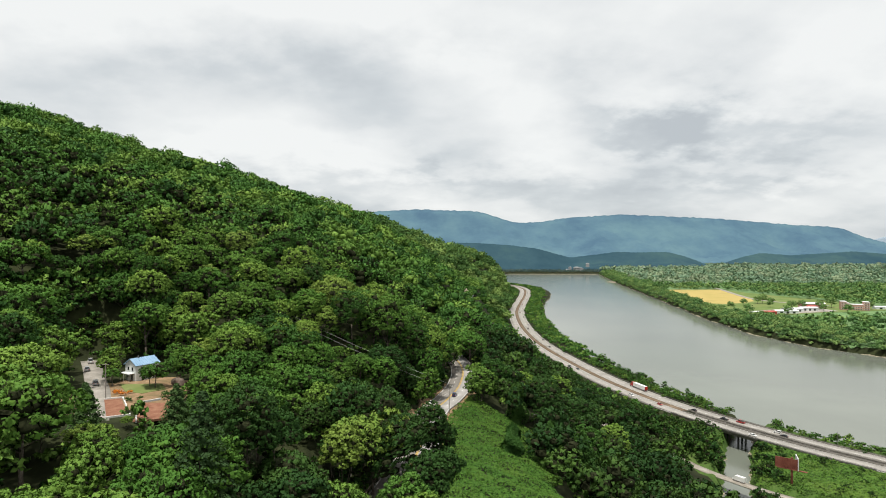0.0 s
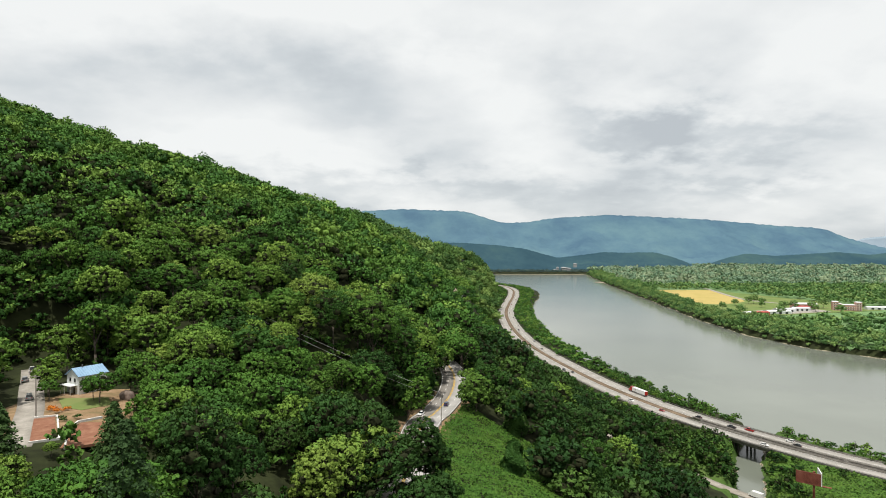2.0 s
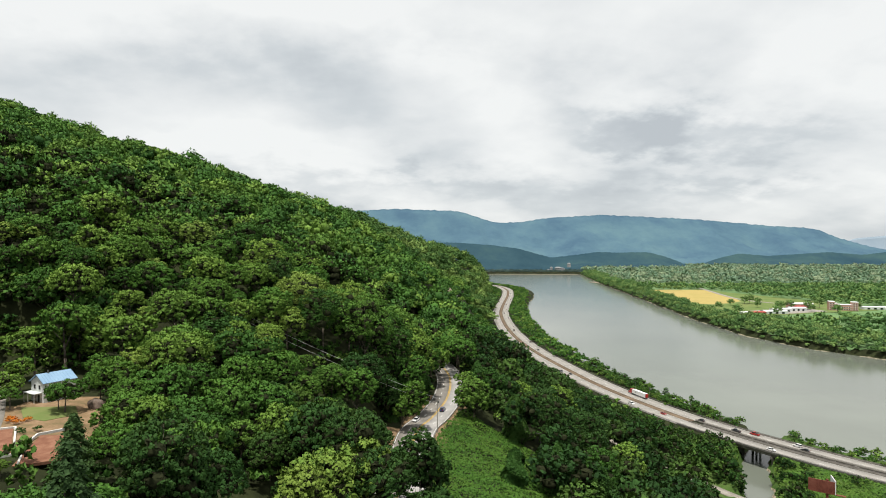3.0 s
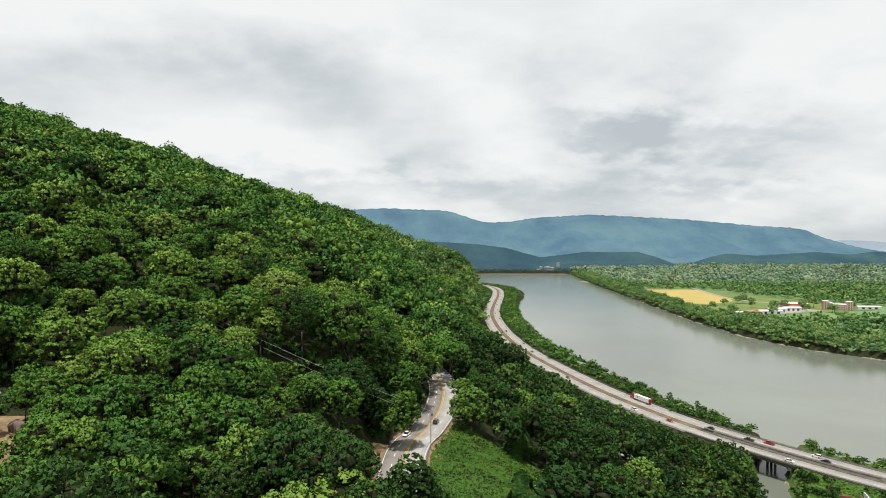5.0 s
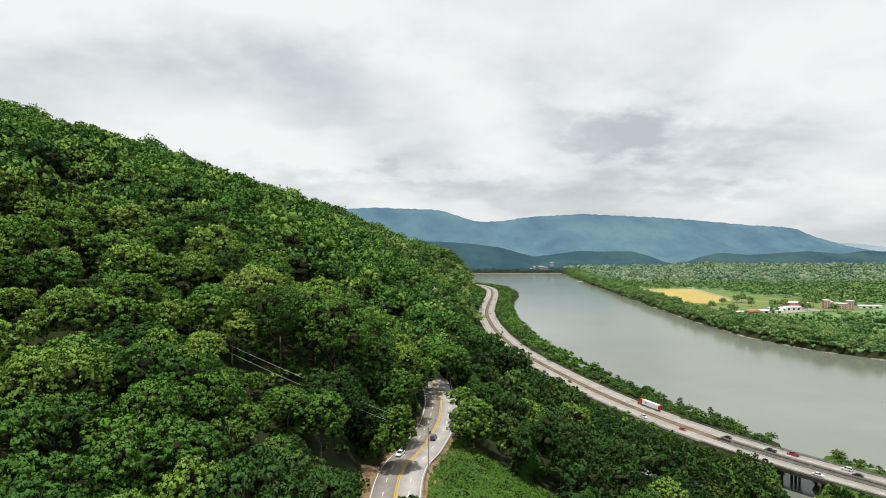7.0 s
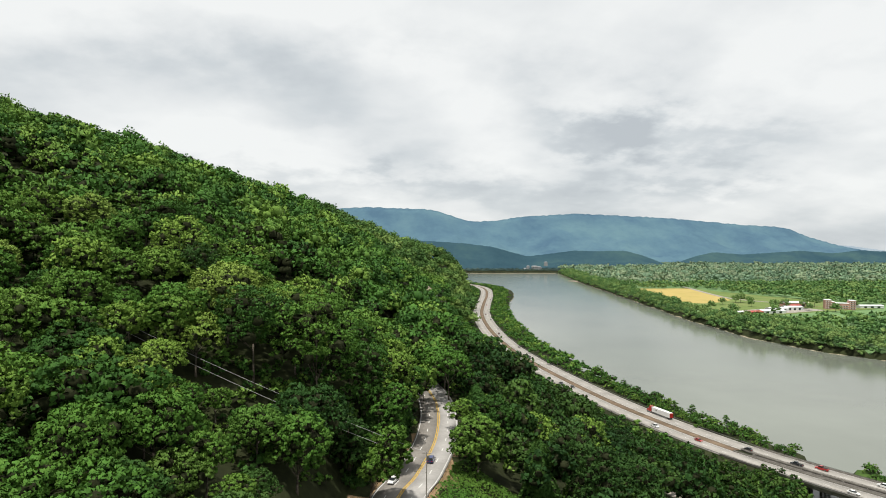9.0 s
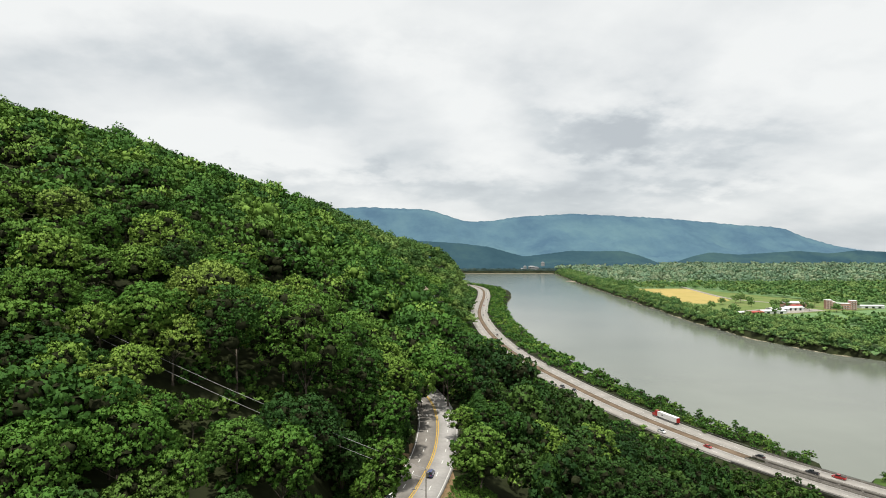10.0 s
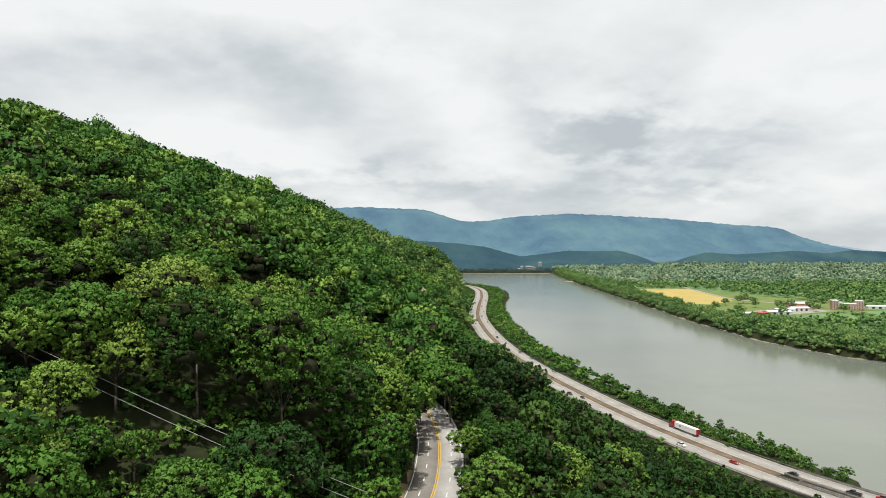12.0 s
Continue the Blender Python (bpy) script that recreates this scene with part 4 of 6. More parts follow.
def build_understory():
    """Saplings and vines that close the woods' edges along the roads and the low ground by the highway."""
    rng = np.random.RandomState(31)
    x, y = scatter(60, 215, 270, 640, 5.5, 17)
    s = sides_of(HIGHWAY)
    d, _, k = away(x, y, HIGHWAY)
    right = (x - HIGHWAY[k, 0]) * s[k, 0] + (y - HIGHWAY[k, 1]) * s[k, 1]
    keep = (right < -15.5) & (away(x, y, SIDE_ROAD)[0] > 6) & (away(x, y, CREEK)[0] > 14) & (d < 75) & ~((y < 372) & (x > 150) & (x > 178 - (372 - y)))
    x, y, d = x[keep], y[keep], d[keep]
    z = flattened(x, y)
    pl = np.stack([x, y, z - 0.3, np.minimum(rng.uniform(0.9, 1.5, len(x)) * np.clip(0.75 + (d - 15) * 0.02, 0.7, 1.4), np.maximum(0.3, view_rise(y) * (d - 12) / 4.2))], axis=1)
    stuff("thicket_low_ground", SHRUB, pl, M_VINE, "vine-covered thicket between the side road and the highway", "bushes", 32)
    x, y = scatter(-60, 60, 150, 540, 4.5, 18)
    d, _, k = away(x, y, HILL_ROAD)
    keep = (d > np.where(y > 390, 6.5, 10.5)) & (d < 17) & ~kudzu_area(x, y) & ~((y < 292) & (y > 255) & (x < 0) & (rng.rand(len(x)) < 0.7))
    x, y = x[keep], y[keep]
    d = d[keep]
    pl = np.stack([x, y, flattened(x, y) - 0.3, np.where(y > 390, rng.uniform(0.9, 1.6, len(x)), np.minimum(rng.uniform(0.7, 1.7, len(x)), (d - 8.3) / 3.0))], axis=1)
    stuff("vines_road_edge", SHRUB, pl, M_VINE, "vines and saplings hanging over the road's edge", "bushes", 33)


build_understory()


def build_undergrowth():
    x, y = scatter(-175, 70, 105, 400, 10.5, 57)
    keep = clear_of_roads(x, y, 10.5) & ~kudzu_area(x, y) & ~yard_area(x, y) & (x > -0.76 * y - 10)
    x, y = x[keep], y[keep]
    rng = np.random.RandomState(58)
    hx, hy = rng.uniform(-56, -22, 70), rng.uniform(268, 312, 70)
    x, y = np.concatenate([x, hx]), np.concatenate([y, hy])
    stuff("undergrowth_slope", SHRUB, np.stack([x, y, flattened(x, y) - 0.3, rng.uniform(0.9, 1.7, len(x)) * np.where(np.arange(len(x)) < len(x) - 70, 1.0, 0.7)], axis=1), M_WOODS, "shrubs and saplings under the trees on the slope", "undergrowth", 59)


build_undergrowth()


def build_yard_bank():
    rng = np.random.RandomState(63)
    x, y = rng.uniform(-190, -118, 900), rng.uniform(228, 300, 900)
    f = np.clip(((x + 146) * 52 - (y - 254) * 88) / (52 ** 2 + 88 ** 2), 0, 1)
    d = np.hypot(x + 146 - 52 * f, y - 254 + 88 * f)
    ok = (d > 11.5) & (d < 38) & ((x + 146) * 0.84 + (y - 258) * 0.54 > -30) & ~((x > -135) & (y < 250))
    x, y, d = x[ok], y[ok], d[ok]
    s = np.clip((d - 9) * 0.12, 0.5, 1.6) * rng.uniform(0.8, 1.25, len(x))
    stuff("bushes_yard_bank", SHRUB, np.stack([x, y, flattened(x, y) - 0.5, s], axis=1)[:260], M_WOODS, "bushes and saplings on the steep bank behind the yard", "bushes", 64)


build_yard_bank()


def build_kudzu():
    rng = np.random.RandomState(41)
    n = 52000
    x, y = rng.uniform(-30, 60, n * 4), rng.uniform(145, 320, n * 4)
    ok = kudzu_area(x, y)
    x, y = x[ok][:n], y[ok][:n]
    z = flattened(x, y) + 0.35 + wander(x, y, 2.2, 1.0) * 0.35 + np.maximum(0, wander(x, y, 5.0, 3.0)) * 1.5 + rng.uniform(-0.15, 0.2, len(x))
    nr = np.stack([np.full(len(x), 0.35), np.full(len(x), -0.15), np.ones(len(x))], axis=1) + rng.normal(size=(len(x), 3)) * 0.45
    v, q = leaf_quads(rng, np.stack([x, y, z], axis=1), nr, 0.62)
    tagged(new("kudzu_cover", mesh_arrays("kudzu_cover", v, q, [M_KUDZU])), "bright green kudzu vines smothering the roadside slope", "vines", kind="stuff")


build_kudzu()


def build_weeds():
    """Tall weeds and brush on the flat by the creek and the highway."""
    rng = np.random.RandomState(45)
    n = 60000
    x, y = rng.uniform(140, 300, n), rng.uniform(225, 385, n)
    s = sides_of(HIGHWAY)
    d, _, k = away(x, y, HIGHWAY)
    right = (x - HIGHWAY[k, 0]) * s[k, 0] + (y - HIGHWAY[k, 1]) * s[k, 1]
    ok = (right < -14) & (away(x, y, SIDE_ROAD)[0] > 4) & (away(x, y, CREEK)[0] > 8.5) & (x > y * 0.45)
    x, y = x[ok][:26000], y[ok][:26000]
    z = flattened(x, y) + 0.2 + np.maximum(0, wander(x, y, 4.0, 2.0)) * 0.8 + rng.uniform(0, 0.4, len(x))
    nr = np.array((0.0, -0.2, 1.0)) + rng.normal(size=(len(x), 3)) * 0.5
    v, q = leaf_quads(rng, np.stack([x, y, z], axis=1), nr, 1.0)
    tagged(new("weeds_roadside", mesh_arrays("weeds_roadside", v, q, [M_WEEDS])), "rank green weeds and brush on the flat by the creek", "weeds", kind="stuff")
    bx, by = rng.uniform(140, 290, 900), rng.uniform(235, 400, 900)
    d, _, k = away(bx, by, HIGHWAY)
    right = (bx - HIGHWAY[k, 0]) * s[k, 0] + (by - HIGHWAY[k, 1]) * s[k, 1]
    dc = away(bx, by, CREEK)[0]
    ok = (right < -15) & (away(bx, by, SIDE_ROAD)[0] > 6) & (dc > 7.5) & ((dc < 26) | (right > -26) | (rng.rand(900) < 0.12))
    bx, by, dc = bx[ok], by[ok], dc[ok]
    ex, ey = rng.uniform(128, 158, 160), rng.uniform(318, 356, 160)
    ek = (away(ex, ey, SIDE_ROAD)[0] > 6) & (away(ex, ey, CREEK)[0] > 7.5)
    bx, by = np.concatenate([bx, ex[ek]]), np.concatenate([by, ey[ek]])
    dc = np.concatenate([dc, np.full(ek.sum(), 30.0)])
    stuff("bushes_creek", SHRUB, np.stack([bx, by, flattened(bx, by) - 0.3, rng.uniform(0.4, 1.0, len(bx)) * np.where(dc < 26, 1.5, 0.7)], axis=1), M_VINE, "vine-covered bushes along the creek", "bushes", 46)


build_weeds()


def column_mesh(seed, radius, height, leaves):
    """A trunk smothered in hanging vines."""
    rng = np.random.RandomState(seed)
    f = rng.uniform(0, 1, leaves)
    a = rng.uniform(0, 2 * np.pi, leaves)
    prof = radius * (0.72 + 0.22 * np.sin(f * 9 + a * 2) + 0.12 * np.sin(a * 5)) * np.clip(1.9 * (1 - f), 0, 1) ** 0.5
    pos = np.stack([np.cos(a) * prof, np.sin(a) * prof, f * height], axis=1)
    nr = np.stack([np.cos(a), np.sin(a), np.full(leaves, 0.5)], axis=1) + rng.normal(size=(leaves, 3)) * 0.35
    v, q = leaf_quads(rng, pos, nr, 1.1)
    bv, bq = ball_quads(4)
    for zc in np.linspace(0.1, 0.68, 6):
        q = np.concatenate([q, bq + len(v)])
        v = np.concatenate([v, bv * np.array((radius * 0.4, radius * 0.4, height * 0.12)) + np.array((0, 0, zc * height))])
    return mesh_arrays("crown", v, q, [M_VINE])


for k, (x, y, top, rad) in enumerate([(28, 246, 53.5, 4.8), (46, 262, 50, 6.0), (58, 250, 46, 6.5), (36, 300, 58, 6.0), (-16, 296, 64, 4.5), (-12, 310, 66, 4.5), (-7, 324, 66, 4.5), (-3, 338, 66, 4.0), (24, 346, 64, 5.0)]):
    g = at_ground(x, y)
    plant("vine_covered_tree", "tree smothered from top to foot in hanging vines", "tree", "vine-covered trees", column_mesh(50 + k, rad, top - g, 2600), None, x, y, g - 0.3, k, 1, 1, 1)


def build_plain_woods():
    rng = np.random.RandomState(12)
    x, y = scatter(430, 3600, 420, 3300, 21.0, 9)
    off = x - np.interp(y, RIGHT_BANK_Y, RIGHT_BANK_X)
    open_field = (y > 1060) & (y < 1585) & (off > 10) & (x < np.interp(y, [1060, 1150, 1253, 1580], [700, 800, 790, 735]))
    works = (y > 1020) & (y < 1170) & (x > 500) & (x < 900)
    works |= (y > 930 + np.maximum(0, x - 480) * 0.22) & (y < 1060) & (x > 470) & (x < 800)
    keep = (off > np.where(y < 1010, 70, 50)) & (x < 0.92 * y + 120) & ~(open_field | works) & (rng.rand(len(x)) < np.where(y > 1800, np.where(x > 1800, 0.25, 0.50), 0.95))
    x, y = x[keep], y[keep]
    z = flattened(x, y)
    size = rng.uniform(0.7, 1.15, len(x)) * np.where(y > 1800, 1.55, 1.05)
    P4 = np.stack([x, y, z - 0.3, size], axis=1)
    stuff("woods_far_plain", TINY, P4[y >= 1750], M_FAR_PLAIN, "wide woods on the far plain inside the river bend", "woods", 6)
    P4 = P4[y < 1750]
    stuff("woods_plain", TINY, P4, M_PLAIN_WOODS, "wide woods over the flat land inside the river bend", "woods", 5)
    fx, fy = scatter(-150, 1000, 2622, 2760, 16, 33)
    stuff("woods_far_bank", TINY, np.stack([fx, fy, np.full(len(fx), 6.0), rng.uniform(0.5, 0.9, len(fx))], axis=1), M_FAR_BANK, "woods along the far bank, blue haze put into the leaf colour", "woods", 34)
    x, y = scatter(420, 800, 480, 2560, 12.0, 29)
    off = x - np.interp(y, RIGHT_BANK_Y, RIGHT_BANK_X)
    keep = (off > -2.5) & (off < np.where(y < 935, 75, np.where(y > 1580, 60, 30)))
    x, y, off = x[keep], y[keep], off[keep]
    size = rng.uniform(0.6, 1.05, len(x)) * np.clip(0.62 + off * 0.03, 0.6, 1.1)
    ex, ey = scatter(415, 760, 480, 2560, 7.5, 61)
    eoff = ex - np.interp(ey, RIGHT_BANK_Y, RIGHT_BANK_X)
    ez = flattened(ex, ey)
    ek = (eoff > -7) & (eoff < 11) & (ez > 0.9) & (rng.rand(len(ex)) < np.where(ey > 1300, 0.4, 0.9))
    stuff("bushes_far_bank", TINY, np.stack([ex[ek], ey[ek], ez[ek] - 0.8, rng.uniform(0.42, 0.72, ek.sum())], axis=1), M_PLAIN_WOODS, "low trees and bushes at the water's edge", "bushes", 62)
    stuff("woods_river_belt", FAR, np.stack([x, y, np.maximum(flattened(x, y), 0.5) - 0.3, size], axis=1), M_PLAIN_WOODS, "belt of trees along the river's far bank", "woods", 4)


build_plain_woods()


def build_bank_bushes():
    """Bushes on the river side of the highway and low brush on its inner side."""
    rng = np.random.RandomState(21)
    s = sides_of(HIGHWAY)
    river, inside = [], []
    for i in range(len(HIGHWAY)):
        x, y, z = HIGHWAY[i]
        if y < 300 or y > 1800:
            continue
        for k in range(10 if y < 620 else 6):
            o = rng.uniform(16.0, 34 if y < 600 else 46)
            river.append((x + s[i, 0] * o + rng.uniform(-4, 4), y + s[i, 1] * o + rng.uniform(-4, 4), y))
        if y > 430:
            for k in range(5):
                o = rng.uniform(16, 44)
                inside.append((x - s[i, 0] * o, y - s[i, 1] * o + rng.uniform(-4, 4), o))
    river, inside = np.array(river), np.array(inside)
    g = flattened(river[:, 0], river[:, 1])
    ok = (g > 0.2) & (away(river[:, 0], river[:, 1], CREEK)[0] > 14)
    river, g = river[ok], g[ok]
    by = river[:, 2]
    size = rng.uniform(0.7, 1.35, len(g)) * np.where(rng.rand(len(g)) < 0.10, 1.5, 1.0) * np.where(by < 440, 0.75, 1.0)
    near = np.column_stack([river[:, :2], g - 0.3, size])[by < 620]
    far = np.column_stack([river[:, :2], g - 0.5, rng.uniform(0.22, 0.5, len(g))])[by >= 620]
    inner_size = rng.uniform(0.18, 0.34, len(inside)) * (1 + (inside[:, 2] - 16) * 0.02)
    low = np.column_stack([inside[:, :2], flattened(inside[:, 0], inside[:, 1]) - 0.6, inner_size])
    stuff("bushes_river_bank", BANK_SHRUB, near, M_WOODS, "bushes and saplings on the river bank", "bushes", 7)
    stuff("bushes_river_bank_far", TINY, far, M_WOODS, "bushes on the river bank far along the highway", "bushes", 8)
    stuff("brush_highway_slope", TINY, low, M_WOODS, "low brush on the cut slope beside the highway", "bushes", 9)
    # single trees that stand over the bank
    for k, (x, y, h) in enumerate([(170, 500, 9), (163, 515, 11), (177, 492, 8), (187, 470, 7), (197, 452, 6), (160, 560, 9), (160, 690, 9), (155, 800, 8)]):
        g = max(0.5, at_ground(x, y))
        cm = crown_kind(*crown(600 + k, h * 0.36, 0.8, h, 8, 11, 8, 0.55, 2, 0.6, 0.3, -0.75), M_LEAF)
        plant("bank_tree", "small tree standing on the river bank beside the highway", "tree", "trees on the river bank", cm, trunk_mesh(95 + k, h * 0.8, 0.16, h * 0.3, h * 0.2), x, y, g - 0.3, k, 1, 1, 1)


build_bank_bushes()

# ---- pines, a bare tree ----


def build_pines():
    for k, (x, y, h, r) in enumerate([(-47.5, 121, 42, 8.5), (-72, 166, 17, 6.5), (-64, 176, 15, 5.5), (-92, 158, 13, 5.5), (-120, 182, 16, 6.0), (-55, 160, 16, 6)]):
        g = at_ground(x, y)
        v, q = conifer(60 + k, r, max(2.0, h - r * 2.6), h, 5200, 0.55)
        plant("pine_tree", "dark feathery pine tree beside the yard", "tree", "pines by the yard", mesh_arrays("crown", v, q, [M_PINE]), trunk_mesh(90 + k, h * 0.95, 0.25, h * 0.3, 1.0), x, y, g - 0.2, 0, 1, 1, 1)


build_pines()


def build_snag(x, y, h):
    t = thing("dead_tree", "pale dead tree with bare forked branches among the leaves", "tree")
    rng = random.Random(3)
    bm = bmesh.new()
    rod(bm, (0, 0, -1), (0.3, 0.1, h * 0.6), 0.28, 0.18, 7)
    for i in range(9):
        s = Vector((0.3, 0.1, h * 0.6)) * rng.uniform(0.6, 1.0)
        e = s + Vector((rng.uniform(-4, 4), rng.uniform(-3, 3), rng.uniform(1.5, 6)))
        rod(bm, s, e, 0.13, 0.05, 5)
        for j in range(3):
            rod(bm, e, e + Vector((rng.uniform(-2, 2), rng.uniform(-2, 2), rng.uniform(0.5, 2.5))), 0.06, 0.02, 4)
    part("trunk", bm, plain("dead_wood", [(0.30, 0.27, 0.23), (0.48, 0.45, 0.40)], 1.0, 0.9, 0.1), t)
    t.location = (x, y, at_ground(x, y))


build_snag(-21, 201, 17)
build_snag(-29, 193, 14)

# ---- highway bridge, rails, marks ----


def along_rows(line, y0, y1):
    return line[(line[:, 1] >= y0) & (line[:, 1] <= y1)]


def post_mesh(name, w, h, mat):
    bm = bmesh.new()
    box(bm, 0, 0, h / 2, w, w, h)
    return bm_mesh(name, bm, mat)


def fence_rail(name, label, category, line, off, height, thick, depth, mat, post, gap, post_mat):
    """A rail on posts that follows a line."""
    t = thing(name, label, category, kind="structure")
    part("rail", ribbon("rail", line, off - thick / 2, off + thick / 2, height, depth, mat), None, t)
    s = sides_of(line)
    pm = post_mesh("post", post, height - depth * 0.4, post_mat)
    run = 0.0
    for i in range(1, len(line)):
        run += float(np.linalg.norm(line[i] - line[i - 1]))
        if run >= gap:
            run = 0.0
            p = part("post", pm, None, t)
            p.location = (line[i, 0] + s[i, 0] * off, line[i, 1] + s[i, 1] * off, line[i, 2] - 0.02)
    return t


def finer(line, step):
    d = np.concatenate([[0], np.cumsum(np.linalg.norm(np.diff(line, axis=0), axis=1))])
    q = np.arange(0, d[-1], step)
    return np.stack([np.interp(q, d, line[:, k]) for k in range(3)], axis=1)


HW_NEAR = finer(along_rows(HIGHWAY, 240, 900), 4.0)
BRIDGE = finer(along_rows(HIGHWAY, 318, 432), 3.0)
fence_rail("guardrail_river", "steel guardrail along the highway's river side", "guardrail", HW_NEAR, 13.3, 0.78, 0.10, 0.34, M_STEEL, 0.16, 4.0, M_DARK_STEEL)
fence_rail("guardrail_slope", "steel guardrail along the highway's inner side", "guardrail", HW_NEAR, -13.3, 0.78, 0.10, 0.34, M_STEEL, 0.16, 4.0, M_DARK_STEEL)
fence_rail("guardrail_hill_road", "steel guardrail at the drop beside the hill road", "guardrail", finer(along_rows(HILL_ROAD, 205, 372), 2.0), 7.7, 0.75, 0.10, 0.32, M_STEEL, 0.14, 2.0, M_DARK_STEEL)


def build_bridge():
    t = thing("highway_bridge", "low twin concrete girder bridge carrying the highway over a creek", "bridge")
    for off in (-12.4, -9.4, -6.4, -3.4, 3.4, 6.4, 9.4, 12.4):
        part("girder", ribbon("girder", BRIDGE, off - 0.3, off + 0.3, -0.4, 1.5, M_CONCRETE_WALL), None, t)
    for off in (-13.15, -2.75, 2.75, 13.15):
        part("parapet", ribbon("parapet", BRIDGE, off - 0.16, off + 0.16, 0.72, 1.35, M_CONCRETE_WALL), None, t)
        part("parapet_rail", ribbon("parapet_rail", BRIDGE, off - 0.07, off + 0.07, 1.05, 0.12, M_DARK_STEEL), None, t)
    s = sides_of(BRIDGE)
    for yy in (408, 391, 372, 354):
        i = int(np.argmin(abs(BRIDGE[:, 1] - yy)))
        c, side = Vector(BRIDGE[i]), Vector((s[i, 0], s[i, 1], 0))
        turn = math.atan2(side.y, side.x)
        for base in (-8, 8):
            o = c + side * base
            bm = bmesh.new()
            box(bm, 0, 0, -2.5, 10.6, 1.5, 1.2, 0.1)
            bmesh.ops.transform(bm, matrix=pose(*o, 0, 0, math.degrees(turn)), verts=bm.verts)
            cap = part("pier_cap", bm, M_CONCRETE_WALL, t)
            for k in (-3.6, 0, 3.6):
                p = o + side * k
                bm = bmesh.new()
                rod(bm, (p.x, p.y, -5), (p.x, p.y, c.z - 3.0), 0.65, 0.65, 14)
                part("pier_column", bm, M_CONCRETE_WALL, t, smooth=False)
    return t


build_bridge()


def dashes(name, line, offs, mat, length, gap, half, parent, lift=0.016):
    """Painted lane dashes, one mesh."""
    ln = finer(line, 1.0)
    s = sides_of(ln)
    vs, qs = [], []
    n = int(length)
    for off in offs:
        for i in range(0, len(ln) - n, int(length + gap)):
            b = len(vs)
            for j, e in ((i, -half), (i, half), (i + n, half), (i + n, -half)):
                vs.append((ln[j, 0] + s[j, 0] * (off + e), ln[j, 1] + s[j, 1] * (off + e), ln[j, 2] + lift))
            qs.append((b, b + 1, b + 2, b + 3))
    ob = part(name, mesh_arrays(name, vs, qs, [mat]), None, parent)
    return tagged(ob, kind="stuff")


dashes("lane_dashes", HIGHWAY, (-7.8, 7.8), M_WHITE_LINE, 3, 9, 0.10, bpy.data.objects["road_highway"])
dashes("lane_dashes", HILL_ROAD, (-3.5, 3.5), M_WHITE_LINE, 3, 7, 0.12, bpy.data.objects["road_hill"])
part("tar_seams", ribbon("tar_seams", HIGHWAY, 5.55, 5.85, 0.008, 0.006, M_ASPHALT), None, bpy.data.objects["road_highway"])
part("tar_seams", ribbon("tar_seams", HIGHWAY, -5.85, -5.55, 0.008, 0.006, M_ASPHALT), None, bpy.data.objects["road_highway"])

# ---- vehicles ----
PAINTS = {}


def paint(name, rgb, rough=0.28):
    if name not in PAINTS:
        m, nt, p = material(name, rough, 0.5)
        c = noise_node(nt, position(nt), 3.0, 3.0)
        nt.links.new(ramp_node(nt, c, [(0.35, tuple(v * 0.88 for v in rgb)), (0.65, rgb)]), p.inputs["Base Color"])
        p.inputs["Coat Weight"].default_value = 0.4
        PAINTS[name] = m
    return PAINTS[name]


M_TYRE = plain("tyre_rubber", [(0.012, 0.012, 0.012), (0.03, 0.03, 0.03)], 4, 0.85, 0.2)
M_RIM = plain("wheel_metal", [(0.35, 0.35, 0.36), (0.5, 0.5, 0.5)], 4, 0.35, 0.5, 0.8)
M_GLASS_DARK = plain("tinted_glass", [(0.012, 0.015, 0.017), (0.025, 0.03, 0.033)], 0.5, 0.06, 0.6)
M_LAMP_RED = plain("tail_lamp", [(0.35, 0.01, 0.01), (0.5, 0.02, 0.02)], 3, 0.25)
M_LAMP_CLEAR = plain("head_lamp", [(0.7, 0.7, 0.68), (0.85, 0.85, 0.83)], 3, 0.15)


def wheel(parent, x, y, r, w):
    bm = bmesh.new()
    rod(bm, (x, y - w / 2, r), (x, y + w / 2, r), r, r, 14)
    t = part("wheel", bm, M_TYRE, parent)
    bm = bmesh.new()
    rod(bm, (x, y - w / 2 - 0.01, r), (x, y + w / 2 + 0.01, r), r * 0.58, r * 0.58, 10)
    part("rim", bm, M_RIM, t)


def loft(bm, secs):
    """Joins rectangular cross-sections (x, half width, z low, z high) front to back."""
    rings = [[bm.verts.new(c) for c in ((x, -w, z0), (x, w, z0), (x, w * k, z1), (x, -w * k, z1))] for x, w, z0, z1, k in secs]
    for a, b in zip(rings, rings[1:]):
        for i in range(4):
            bm.faces.new((a[i], a[(i + 1) % 4], b[(i + 1) % 4], b[i]))
    bm.faces.new(rings[0])
    bm.faces.new(rings[-1][::-1])
    return bm


